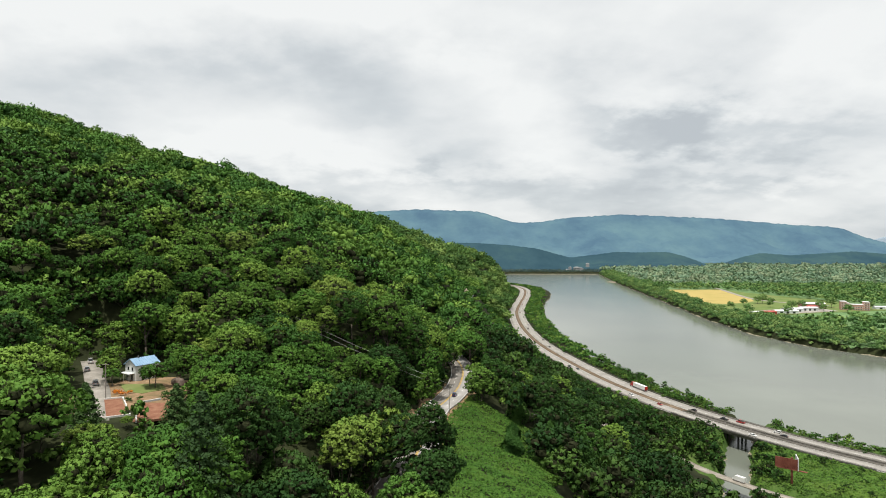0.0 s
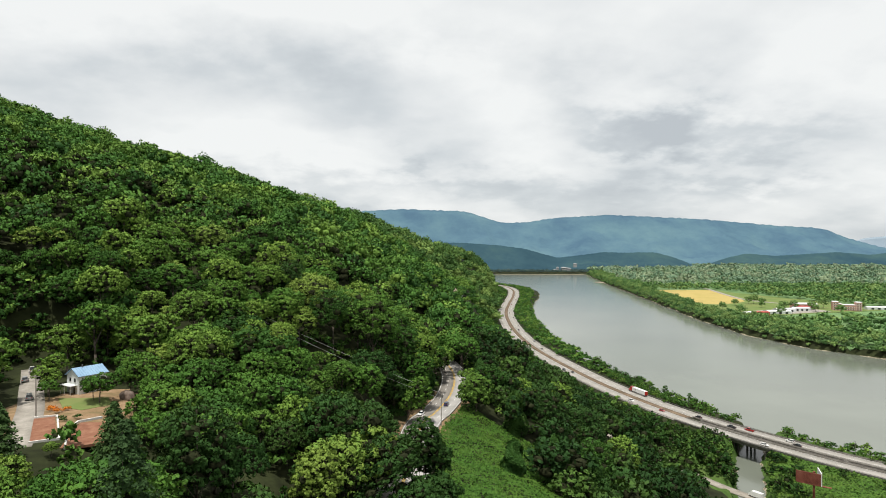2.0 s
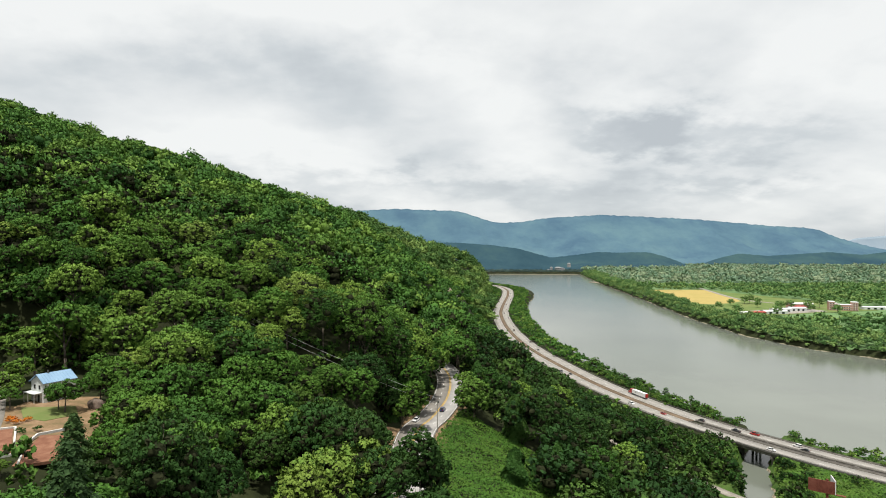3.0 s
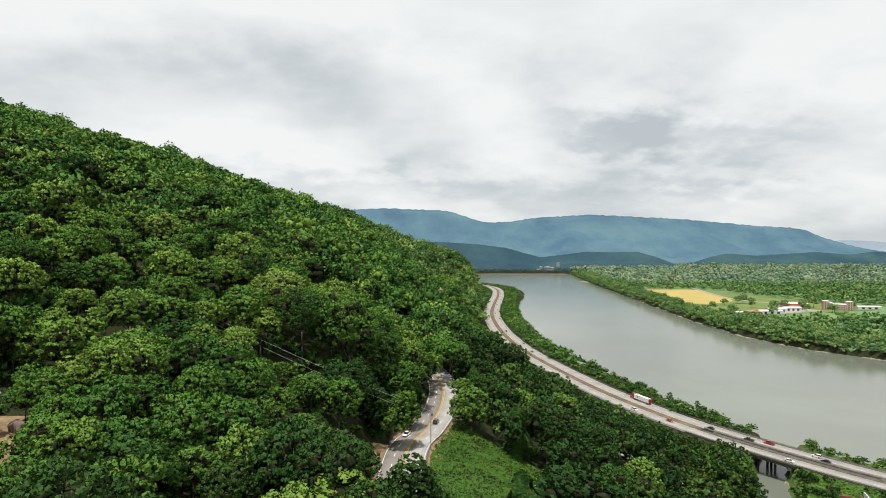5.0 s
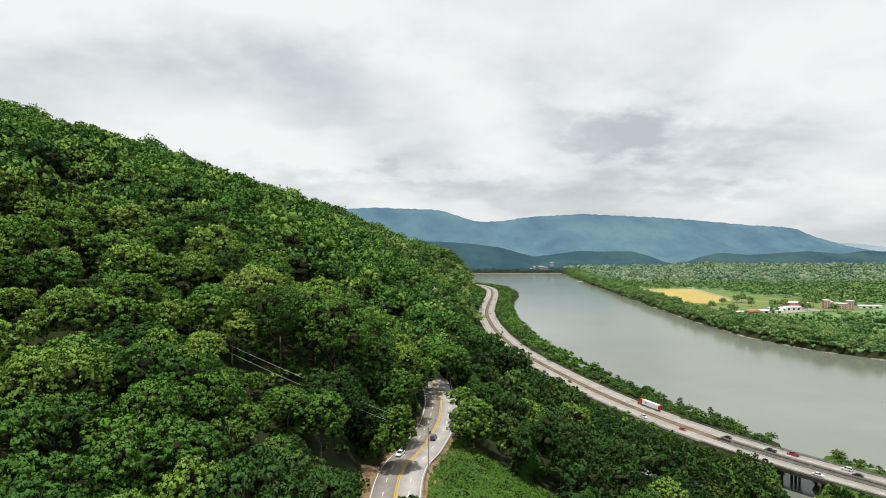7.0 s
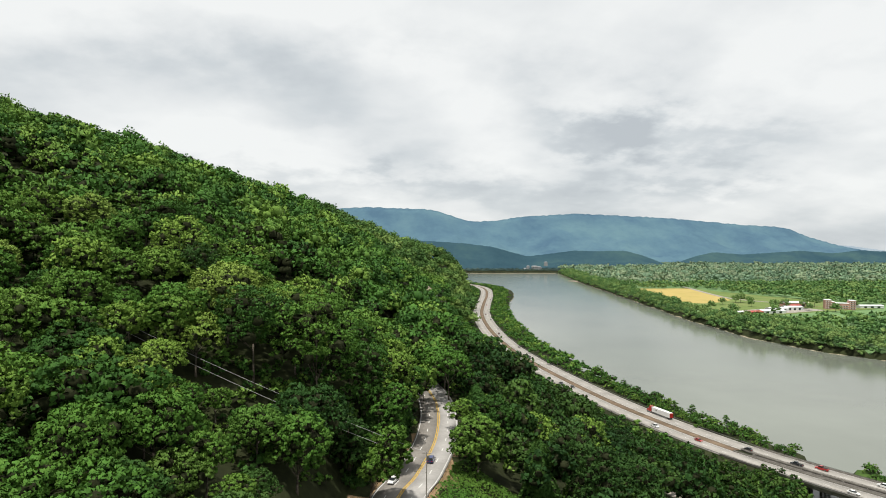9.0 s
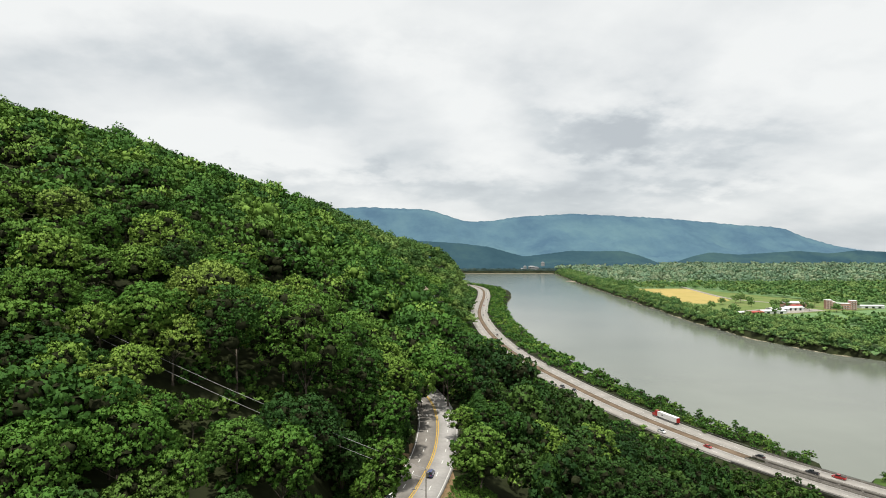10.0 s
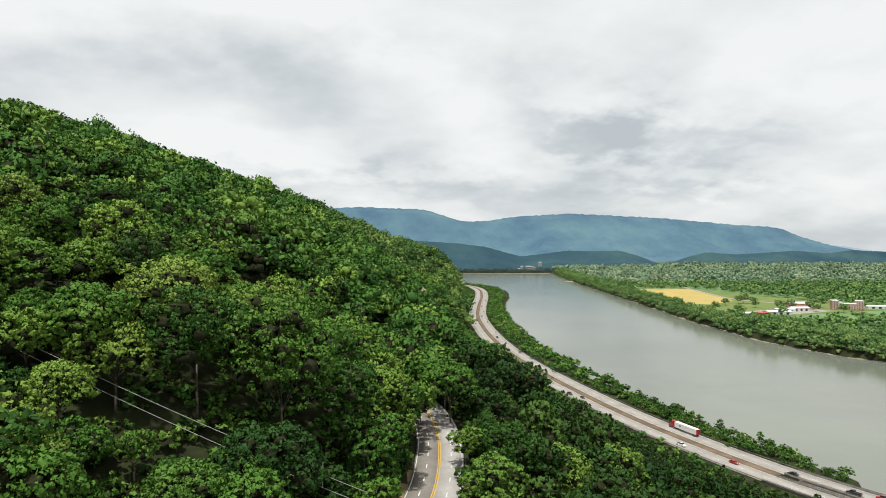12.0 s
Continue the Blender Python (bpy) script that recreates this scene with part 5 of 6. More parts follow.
def car(kind, colour, rgb, label):
    """A car that looks along +x."""
    t = thing({"pickup": "pickup_truck", "suv": "suv"}.get(kind, "car"), label, "pickup truck" if kind == "pickup" else "car", "vehicles on the roads")
    p = paint(colour + "_paint", rgb)
    L, H, W = {"sedan": (4.7, 1.45, 0.9), "suv": (4.8, 1.75, 0.95), "pickup": (5.7, 1.85, 0.98)}[kind]
    h = L / 2
    belt = H * 0.62
    bm = loft(bmesh.new(), [(-h, W * 0.86, 0.45, belt * 0.95, 0.92), (-h + 0.25, W, 0.28, belt, 0.95), (h * 0.45, W, 0.25, belt, 0.95), (h - 0.3, W * 0.97, 0.28, belt * 0.82, 0.93), (h, W * 0.84, 0.42, belt * 0.72, 0.9)])
    bmesh.ops.bevel(bm, geom=bm.edges[:], offset=0.05, segments=2, affect="EDGES", clamp_overlap=True)
    part("body", bm, p, t)
    bm = bmesh.new()
    if kind == "sedan":
        secs = [(-h * 0.78, W * 0.8, belt - 0.05, belt + 0.02, 0.9), (-h * 0.42, W * 0.86, belt - 0.05, H - 0.03, 0.78), (h * 0.12, W * 0.86, belt - 0.05, H - 0.02, 0.78), (h * 0.5, W * 0.84, belt - 0.05, belt + 0.02, 0.9)]
        roof = (-h * 0.15, h * 0.62)
    elif kind == "suv":
        secs = [(-h * 0.97, W * 0.86, belt - 0.05, belt + 0.1, 0.9), (-h * 0.86, W * 0.88, belt - 0.05, H - 0.03, 0.8), (h * 0.12, W * 0.88, belt - 0.05, H - 0.02, 0.8), (h * 0.46, W * 0.86, belt - 0.05, belt + 0.02, 0.9)]
        roof = (-h * 0.37, h * 1.0)
    else:
        secs = [(-h * 0.16, W * 0.86, belt - 0.05, belt + 0.1, 0.9), (-h * 0.1, W * 0.88, belt - 0.05, H - 0.03, 0.8), (h * 0.3, W * 0.88, belt - 0.05, H - 0.02, 0.8), (h * 0.55, W * 0.86, belt - 0.05, belt + 0.02, 0.9)]
        roof = (h * 0.1, h * 0.44)
    loft(bm, secs)
    part("windows", bm, M_GLASS_DARK, t, "dark tinted windows")
    bm = bmesh.new()
    box(bm, roof[0], 0, H - 0.005, roof[1], W * 1.42, 0.06, 0.02)
    part("roof", bm, p, t)
    if kind == "pickup":
        bm = bmesh.new()
        box(bm, -h * 0.57, 0, belt + 0.01, h * 0.72, W * 1.6, 0.03)
        part("bed_liner", bm, M_TYRE, t, "black open load bed")
    r = 0.33 if kind == "sedan" else 0.39
    for sx in (-0.62, 0.62):
        for sy in (-W + 0.1, W - 0.1):
            wheel(t, h * sx, sy, r, 0.22)
    for sy in (-W * 0.62, W * 0.62):
        bm = bmesh.new()
        box(bm, h - 0.03, sy, belt * 0.66, 0.12, 0.4, 0.16)
        part("headlight", bm, M_LAMP_CLEAR, t)
        bm = bmesh.new()
        box(bm, -h + 0.03, sy, belt * 0.78, 0.12, 0.36, 0.18)
        part("tail_light", bm, M_LAMP_RED, t)
    return t


def on_line(line, x, y, off, z=0.012):
    """The pose on a road at a lane's offset, looking the way its traffic runs."""
    i = int(np.argmin(np.hypot(line[:, 0] - x, line[:, 1] - y)))
    i = min(max(i, 1), len(line) - 2)
    d = line[i + 1] - line[i - 1]
    s = sides_of(line)[i]
    f = 0.0
    base = line[i] + d / np.linalg.norm(d) * ((x - line[i, 0]) * d[0] + (y - line[i, 1]) * d[1]) / np.linalg.norm(d)
    a = math.degrees(math.atan2(d[1], d[0])) + (180 if off < 0 else 0)
    return pose(base[0] + s[0] * off, base[1] + s[1] * off, line[i, 2] + z, 0, 0, a)


CARS = {
    "white_sedan": car("sedan", "white", (0.72, 0.72, 0.70), "white saloon car driving on the road"),
    "black_sedan": car("sedan", "black", (0.015, 0.015, 0.017), "black saloon car driving on the highway"),
    "red_sedan": car("sedan", "red", (0.35, 0.015, 0.012), "red saloon car driving on the highway"),
    "white_suv": car("suv", "white", (0.72, 0.72, 0.70), "white estate car driving on the highway"),
    "silver_suv": car("suv", "silver", (0.38, 0.39, 0.40), "silver estate car driving on the highway"),
    "black_pickup": car("pickup", "dark_grey", (0.03, 0.032, 0.036), "dark pickup truck driving on the highway"),
    "red_pickup": car("pickup", "red", (0.35, 0.015, 0.012), "red pickup truck with a pale load on the highway"),
    "white_pickup": car("pickup", "white", (0.72, 0.72, 0.70), "white pickup truck driving on the highway"),
    "blue_suv": car("suv", "blue", (0.02, 0.035, 0.13), "dark blue car driving away on the hill road"),
}
used = set()


def drive(key, m):
    if key in used:
        return copy_thing(CARS[key], m)
    used.add(key)
    CARS[key].matrix_world = m
    return CARS[key]


for key, x, y, off in [("black_sedan", 178, 427, 5.6), ("black_pickup", 188.6, 405, 5.6), ("red_pickup", 191.5, 396, 9.5), ("white_suv", 204.6, 375, 9.5), ("black_sedan", 206.5, 369, 5.6),
                       ("white_sedan", 186, 369, -9.0), ("black_sedan", 137, 569, -5.6), ("black_pickup", 132, 580, -9.2), ("silver_suv", 118, 741, 9.5), ("black_sedan", 120, 690, 5.6),
                       ("white_suv", 124, 876, 9.5), ("black_pickup", 121, 838, 5.6), ("silver_suv", 133, 972, 9.5), ("black_sedan", 139, 1038, 5.6), ("white_suv", 142, 1096, 9.5),
                       ("red_sedan", 150, 1182, 5.6), ("white_sedan", 112, 960, -9.2), ("white_suv", 118, 1010, -5.6), ("silver_suv", 124, 1085, -9.2), ("black_sedan", 170, 1290, 9.5),
                       ("white_sedan", 178, 1340, 5.6), ("white_suv", 176, 1380, -5.6), ("silver_suv", 195, 1450, 5.6), ("red_sedan", 161, 443, -5.6), ("white_pickup", 151, 470, -9.2)]:
    drive(key, on_line(HIGHWAY, x, y, off))
drive("white_sedan", on_line(HILL_ROAD, -3.7, 296.5, -4.6))
drive("blue_suv", on_line(HILL_ROAD, 5.9, 312.9, 1.9))


def semi_truck():
    t = thing("semi_truck", "red articulated lorry with a long white box trailer on the highway", "truck", "vehicles on the roads")
    red, white = paint("red_paint", (0.35, 0.015, 0.012)), paint("trailer_white_paint", (0.74, 0.74, 0.73), 0.45)
    bm = bmesh.new()
    loft(bm, [(6.3, 1.15, 1.0, 3.7, 0.95), (8.2, 1.2, 0.9, 3.6, 0.95), (8.9, 1.15, 0.9, 2.3, 0.95), (10.6, 1.0, 0.8, 1.95, 0.9), (10.9, 0.9, 0.75, 1.7, 0.9)])
    bmesh.ops.bevel(bm, geom=bm.edges[:], offset=0.08, segments=2, affect="EDGES", clamp_overlap=True)
    part("cab", bm, red, t, "red tractor cab")
    bm = bmesh.new()
    loft(bm, [(8.35, 1.02, 2.3, 3.25, 0.95), (8.86, 1.0, 2.28, 2.5, 0.95)])
    part("windscreen", bm, M_GLASS_DARK, t)
    bm = bmesh.new()
    box(bm, 7.4, 0, 3.85, 2.0, 2.1, 0.6, 0.15)
    part("roof_fairing", bm, red, t)
    bm = bmesh.new()
    box(bm, -2.4, 0, 2.62, 16.2, 2.58, 2.85, 0.04)
    trailer = part("trailer", bm, white, t, "white box trailer")
    bm = bmesh.new()
    box(bm, -10.53, 0, 2.62, 0.06, 2.5, 2.75)
    part("rear_door", bm, red, trailer, "red rear doors")
    bm = bmesh.new()
    box(bm, 1.5, 1.295, 2.75, 0.9, 0.012, 0.8)
    box(bm, 1.5, -1.295, 2.75, 0.9, 0.012, 0.8)
    part("emblem", bm, M_GLASS_DARK, trailer, "small dark emblem")
    bm = bmesh.new()
    box(bm, -1.5, 0, 1.02, 15, 1.0, 0.32)
    part("chassis", bm, M_DARK_STEEL, t)
    for x in (-9.2, -8.0, 5.2, 6.4, 9.8):
        for y in (-1.05, 1.05):
            wheel(t, x, y, 0.52, 0.5 if x < 9 else 0.3)
    return t


semi_truck().matrix_world = on_line(HIGHWAY, 158.5, 491, 9.4)


def box_trailer_rig():
    t = thing("box_van", "white delivery van parked on the side road", "van", "vehicles on the roads")
    white = paint("white_paint", (0.72, 0.72, 0.70))
    bm = loft(bmesh.new(), [(-3.2, 1.05, 0.5, 2.75, 0.95), (1.6, 1.05, 0.5, 2.75, 0.95), (2.4, 1.02, 0.45, 1.7, 0.95), (3.2, 0.95, 0.5, 1.25, 0.92)])
    bmesh.ops.bevel(bm, geom=bm.edges[:], offset=0.07, segments=2, affect="EDGES", clamp_overlap=True)
    part("body", bm, white, t)
    bm = loft(bmesh.new(), [(1.72, 0.92, 1.75, 2.55, 0.95), (2.42, 0.95, 1.72, 1.8, 0.95)])
    part("windscreen", bm, M_GLASS_DARK, t)
    for x in (-2.1, 2.2):
        for y in (-0.95, 0.95):
            wheel(t, x, y, 0.38, 0.24)
    return t


box_trailer_rig().matrix_world = on_line(SIDE_ROAD, 146.8, 305.4, 1.2)

# ---- billboard ----
M_RUST = plain("rust_red_paint", [(0.10, 0.030, 0.020), (0.17, 0.055, 0.038), (0.22, 0.085, 0.06)], 0.3, 0.75, 0.2)
M_SIGN_WHITE = plain("sign_white", [(0.55, 0.56, 0.57), (0.72, 0.72, 0.72)], 0.2, 0.6, 0.3)


def build_billboard():
    t = thing("billboard", "rust-red double billboard on a steel post beside the highway", "billboard")
    g = at_ground(168, 295)
    bm = bmesh.new()
    rod(bm, (168.5, 296.5, g - 1), (168.5, 296.5, 23.5), 0.55, 0.5, 14)
    part("post", bm, M_RUST, t)

    def face(name, a, b, z0, z1, mat, label):
        a, b = Vector((*a, 0)), Vector((*b, 0))
        d = (b - a)
        bm = bmesh.new()
        box(bm, 0, 0, 0, d.length, 0.35, z1 - z0, 0.03)
        bmesh.ops.transform(bm, matrix=pose((a.x + b.x) / 2, (a.y + b.y) / 2, (z0 + z1) / 2, 0, 0, math.degrees(math.atan2(d.y, d.x))), verts=bm.verts)
        f = part(name, bm, mat, t, label)
        bm = bmesh.new()
        for k in range(9):
            p = a + d * (k + 0.5) / 9
            n = Vector((d.y, -d.x, 0)).normalized() * 0.26
            rod(bm, (p.x + n.x, p.y + n.y, z0), (p.x + n.x, p.y + n.y, z1), 0.09, 0.09, 6)
        part("stringers", bm, M_RUST, f)
    face("panel", (161.6, 298.6), (169.0, 292.4), 18.6, 23.6, M_RUST, "rust-red back of the panel")
    face("panel", (169.4, 292.6), (172.4, 300.0), 18.2, 24.0, M_SIGN_WHITE, "white printed face")
    bm = bmesh.new()
    box(bm, 168.5, 296.2, 17.7, 13, 1.2, 0.25)
    bmesh.ops.rotate(bm, cent=(168.5, 296.2, 17.7), matrix=Matrix.Rotation(radians(-40), 3, "Z"), verts=bm.verts)
    part("catwalk", bm, M_RUST, t)
    t.location.z = -1.2


build_billboard()

# ---- poles and wires ----
M_POLE = plain("weathered_pole", [(0.20, 0.18, 0.155), (0.32, 0.30, 0.27)], 1.2, 0.9, 0.15)
M_WIRE = plain("pale_wire", [(0.28, 0.28, 0.28), (0.40, 0.40, 0.40)], 1, 0.5, 0.4)


def wire(name, a, b, sag, r, label, parent=None):
    cu = bpy.data.curves.new(name, "CURVE")
    cu.dimensions, cu.bevel_depth, cu.bevel_resolution = "3D", r, 1
    sp = cu.splines.new("POLY")
    n = 24
    sp.points.add(n)
    for i in range(n + 1):
        f = i / n
        p = Vector(a).lerp(Vector(b), f)
        sp.points[i].co = (p.x, p.y, p.z - sag * 4 * f * (1 - f), 1)
    cu.materials.append(M_WIRE)
    dep = bpy.context.evaluated_depsgraph_get()
    ob = new(name, cu)
    me = bpy.data.meshes.new_from_object(ob)
    bpy.data.objects.remove(ob)
    return tagged(new(name, me), label, "cable")


def utility_pole(x, y, z, h, arm, label, transformer=True):
    t = thing("utility_pole", label, "utility pole", "poles")
    bm = bmesh.new()
    rod(bm, (0, 0, -1), (0, 0, h), 0.19, 0.12, 10)
    part("pole", bm, M_POLE, t)
    bm = bmesh.new()
    box(bm, 0, 0, h - 0.4, 2.2, 0.12, 0.14)
    part("crossarm", bm, M_POLE, t)
    if transformer:
        bm = bmesh.new()
        rod(bm, (0.4, 0, h - 2.0), (0.4, 0, h - 1.0), 0.3, 0.3, 12)
        part("transformer", bm, M_STEEL, t, "grey transformer can")
    if arm:
        bm = bmesh.new()
        rod(bm, (0, 0, h * 0.62), (-1.6, 0.4, h * 0.64), 0.06, 0.05, 6)
        rod(bm, (-1.6, 0.4, h * 0.64), (-2.6, 0.6, h * 0.63), 0.05, 0.05, 6)
        a = part("lamp_arm", bm, M_STEEL, t)
        bm = bmesh.new()
        box(bm, -2.8, 0.65, h * 0.63 - 0.03, 0.75, 0.3, 0.16, 0.05)
        part("lamp_head", bm, M_STEEL, a)
    t.location = (x, y, z)
    return t


utility_pole(9.2 - 6.3, 282.4, 47.6, 13.6, True, "weathered utility pole with a street lamp arm beside the hill road")
utility_pole(-104.6, 190.5, 76.8, 11.5, False, "thin weathered utility pole in the yard", False)
utility_pole(-88, 298, at_ground(-88, 298), 12, False, "weathered utility pole among the trees on the slope")
top2 = at_ground(-88, 298) + 12
wire("power_cable", (2.9, 282.4, 61.0), (-88, 298, max(top2, 88.5)), 1.5, 0.045, "pale overhead power cable strung up the wooded slope")
wire("power_cable", (2.9, 282.6, 58.6), (-88, 298, max(top2, 88.5) - 2.0), 1.8, 0.045, "pale overhead power cable strung up the wooded slope")


def street_lamp(x, y, z, h, turn, label):
    t = thing("street_lamp", label, "street lamp", "street lamps")
    bm = bmesh.new()
    rod(bm, (0, 0, 0), (0, 0, h), 0.12, 0.07, 8)
    part("pole", bm, M_STEEL, t)
    bm = bmesh.new()
    rod(bm, (0, 0, h - 0.1), (1.5, 0, h + 0.15), 0.05, 0.04, 6)
    part("arm", bm, M_STEEL, t)
    bm = bmesh.new()
    box(bm, 1.7, 0, h + 0.13, 0.7, 0.28, 0.14, 0.04)
    part("lamp_head", bm, M_STEEL, t)
    t.matrix_world = pose(x, y, z, 0, 0, turn)


street_lamp(44.4, 287, at_ground(44.4, 287) - 0.2, 12, 180, "grey steel street lamp standing in the vines")
for x, y in ((157.5, 500.5), (161.8, 486), (132, 640), (126, 760), (228, 352), (246, 322)):
    i = int(np.argmin(np.hypot(HIGHWAY[:, 0] - x, HIGHWAY[:, 1] - y)))
    s = sides_of(HIGHWAY)[i]
    street_lamp(HIGHWAY[i, 0] + s[0] * 14.2, HIGHWAY[i, 1] + s[1] * 14.2, 9.6, 8.5, math.degrees(math.atan2(s[1], s[0])) + 180, "grey steel lamp post on the highway's river side")

# ---- the house and its yard ----
M_SIDING = plain("white_siding", [(0.52, 0.54, 0.53), (0.68, 0.70, 0.69)], 0.4, 0.7, 0.2)
M_ROOF_BLUE = plain("blue_metal_roof", [(0.16, 0.27, 0.40), (0.24, 0.37, 0.50)], 0.25, 0.4, 0.4)
M_DRIVE = plain("pale_gravel", [(0.19, 0.175, 0.15), (0.27, 0.25, 0.22), (0.35, 0.325, 0.29)], 0.25, 0.95, 0.1)
M_RED_BED = plain("red_earth", [(0.14, 0.060, 0.038), (0.20, 0.095, 0.060), (0.26, 0.14, 0.09)], 0.5, 0.95, 0.1)
M_WHITE_WALL = plain("whitewashed_block", [(0.48, 0.47, 0.44), (0.68, 0.67, 0.64)], 0.8, 0.8, 0.2)
M_FLOWER = foliage("orange_flowers", (0.30, 0.10, 0.015), (0.46, 0.16, 0.02), (0.50, 0.24, 0.04), 1.0)


def build_house():
    g = at_ground(-106.5, 219)
    t = thing("house", "small white two-storey house with a blue metal gable roof", "house")
    w, d, e, r = 7.4, 9.5, 5.6, 7.6
    bm = bmesh.new()
    pts = [(-w / 2, 0, -0.5), (w / 2, 0, -0.5), (w / 2, 0, e), (0, 0, r), (-w / 2, 0, e)]
    f0 = [bm.verts.new(p) for p in pts]
    f1 = [bm.verts.new((p[0], d, p[2])) for p in pts]
    bm.faces.new(f0)
    bm.faces.new(f1[::-1])
    for i in range(5):
        bm.faces.new((f0[i], f0[(i + 1) % 5], f1[(i + 1) % 5], f1[i]))
    part("wall", bm, M_SIDING, t)
    roof = None
    for sx in (-1, 1):
        bm = bmesh.new()
        L = math.hypot(w / 2 + 0.5, (r - e) * (w / 2 + 0.5) / (w / 2))
        box(bm, 0, d / 2, 0, L, d + 1.0, 0.16)
        for k in range(12):
            box(bm, 0, -0.3 + (d + 0.6) * k / 11, 0.11, L, 0.06, 0.06)
        ang = math.degrees(math.atan2(r - e, w / 2)) * sx
        bmesh.ops.transform(bm, matrix=pose(sx * (w / 4 + 0.25), 0, (e + r) / 2 + 0.02, 0, ang, 0), verts=bm.verts)
        roof = part("roof", bm, M_ROOF_BLUE, t, "blue ribbed metal roof slope")
    bm = bmesh.new()
    rod(bm, (0.2, 3, r - 0.3), (0.2, 3, r + 1.0), 0.22, 0.22, 10)
    part("chimney", bm, M_STEEL, roof)
    for x, z, ww, hh, nm in ((0.9, 1.05, 1.0, 2.1, "door"), (-1.6, 1.5, 1.1, 1.2, "window"), (-1.5, 4.2, 1.0, 1.2, "window"), (1.3, 4.2, 1.0, 1.2, "window")):
        bm = bmesh.new()
        box(bm, x, -0.03, z, ww + 0.24, 0.1, hh + 0.24)
        fr = part(nm, bm, M_WHITE_WALL, t)
        bm = bmesh.new()
        box(bm, x, -0.06, z, ww, 0.1, hh)
        part("pane", bm, M_GLASS_DARK, fr)
    bm = bmesh.new()
    box(bm, -0.6, -1.2, 2.75, 6.4, 2.4, 0.14)
    porch = part("porch_roof", bm, M_SIDING, t)
    for x in (-3.6, -1.2, 2.4):
        bm = bmesh.new()
        box(bm, x, -2.2, 1.2, 0.14, 0.14, 3.0)
        part("porch_post", bm, M_WHITE_WALL, t)
    for y, z, ww, hh, nm in ((2.6, 1.05, 1.0, 2.1, "door"), (5.6, 1.5, 1.4, 1.2, "window"), (2.4, 4.2, 1.0, 1.2, "window"), (6.4, 4.2, 1.0, 1.2, "window")):
        bm = bmesh.new()
        box(bm, w / 2 + 0.03, y, z, 0.1, ww + 0.24, hh + 0.24)
        fr = part(nm, bm, M_WHITE_WALL, t)
        bm = bmesh.new()
        box(bm, w / 2 + 0.06, y, z, 0.1, ww, hh)
        part("pane", bm, M_GLASS_DARK, fr)
    t.matrix_world = pose(-110.5, 217.5, g, 0, 0, -32) @ Matrix.Diagonal((0.9, 0.9, 0.98, 1))


build_house()


def slab(name, pts, z, thick, mat, label, category, kind="structure"):
    bm = bmesh.new()
    lo = [bm.verts.new((x, y, z - thick)) for x, y in pts]
    hi = [bm.verts.new((x, y, z)) for x, y in pts]
    bm.faces.new(hi)
    bm.faces.new(lo[::-1])
    n = len(pts)
    for i in range(n):
        bm.faces.new((lo[i], lo[(i + 1) % n], hi[(i + 1) % n], hi[i]))
    return tagged(new(name, bm_mesh(name, bm, mat)), label, category, kind=kind)


def low_wall(a, b, z, h, label="low whitewashed block wall round the earth beds"):
    t = thing("garden_wall", label, "garden wall", "walls of the beds")
    d = Vector((b[0] - a[0], b[1] - a[1], 0))
    n = max(1, int(d.length / 1.6))
    ang = math.degrees(math.atan2(d.y, d.x))
    bm = bmesh.new()
    box(bm, 0, 0, 0, d.length / n - 0.02, 0.4, h, 0.03)
    me = bm_mesh("block", bm, M_WHITE_WALL)
    for i in range(n):
        p = Vector((a[0], a[1], 0)) + d * (i + 0.5) / n
        o = part("block", me, None, t)
        o.matrix_basis = pose(p.x, p.y, z + h / 2 - 0.1, 0, 0, ang)


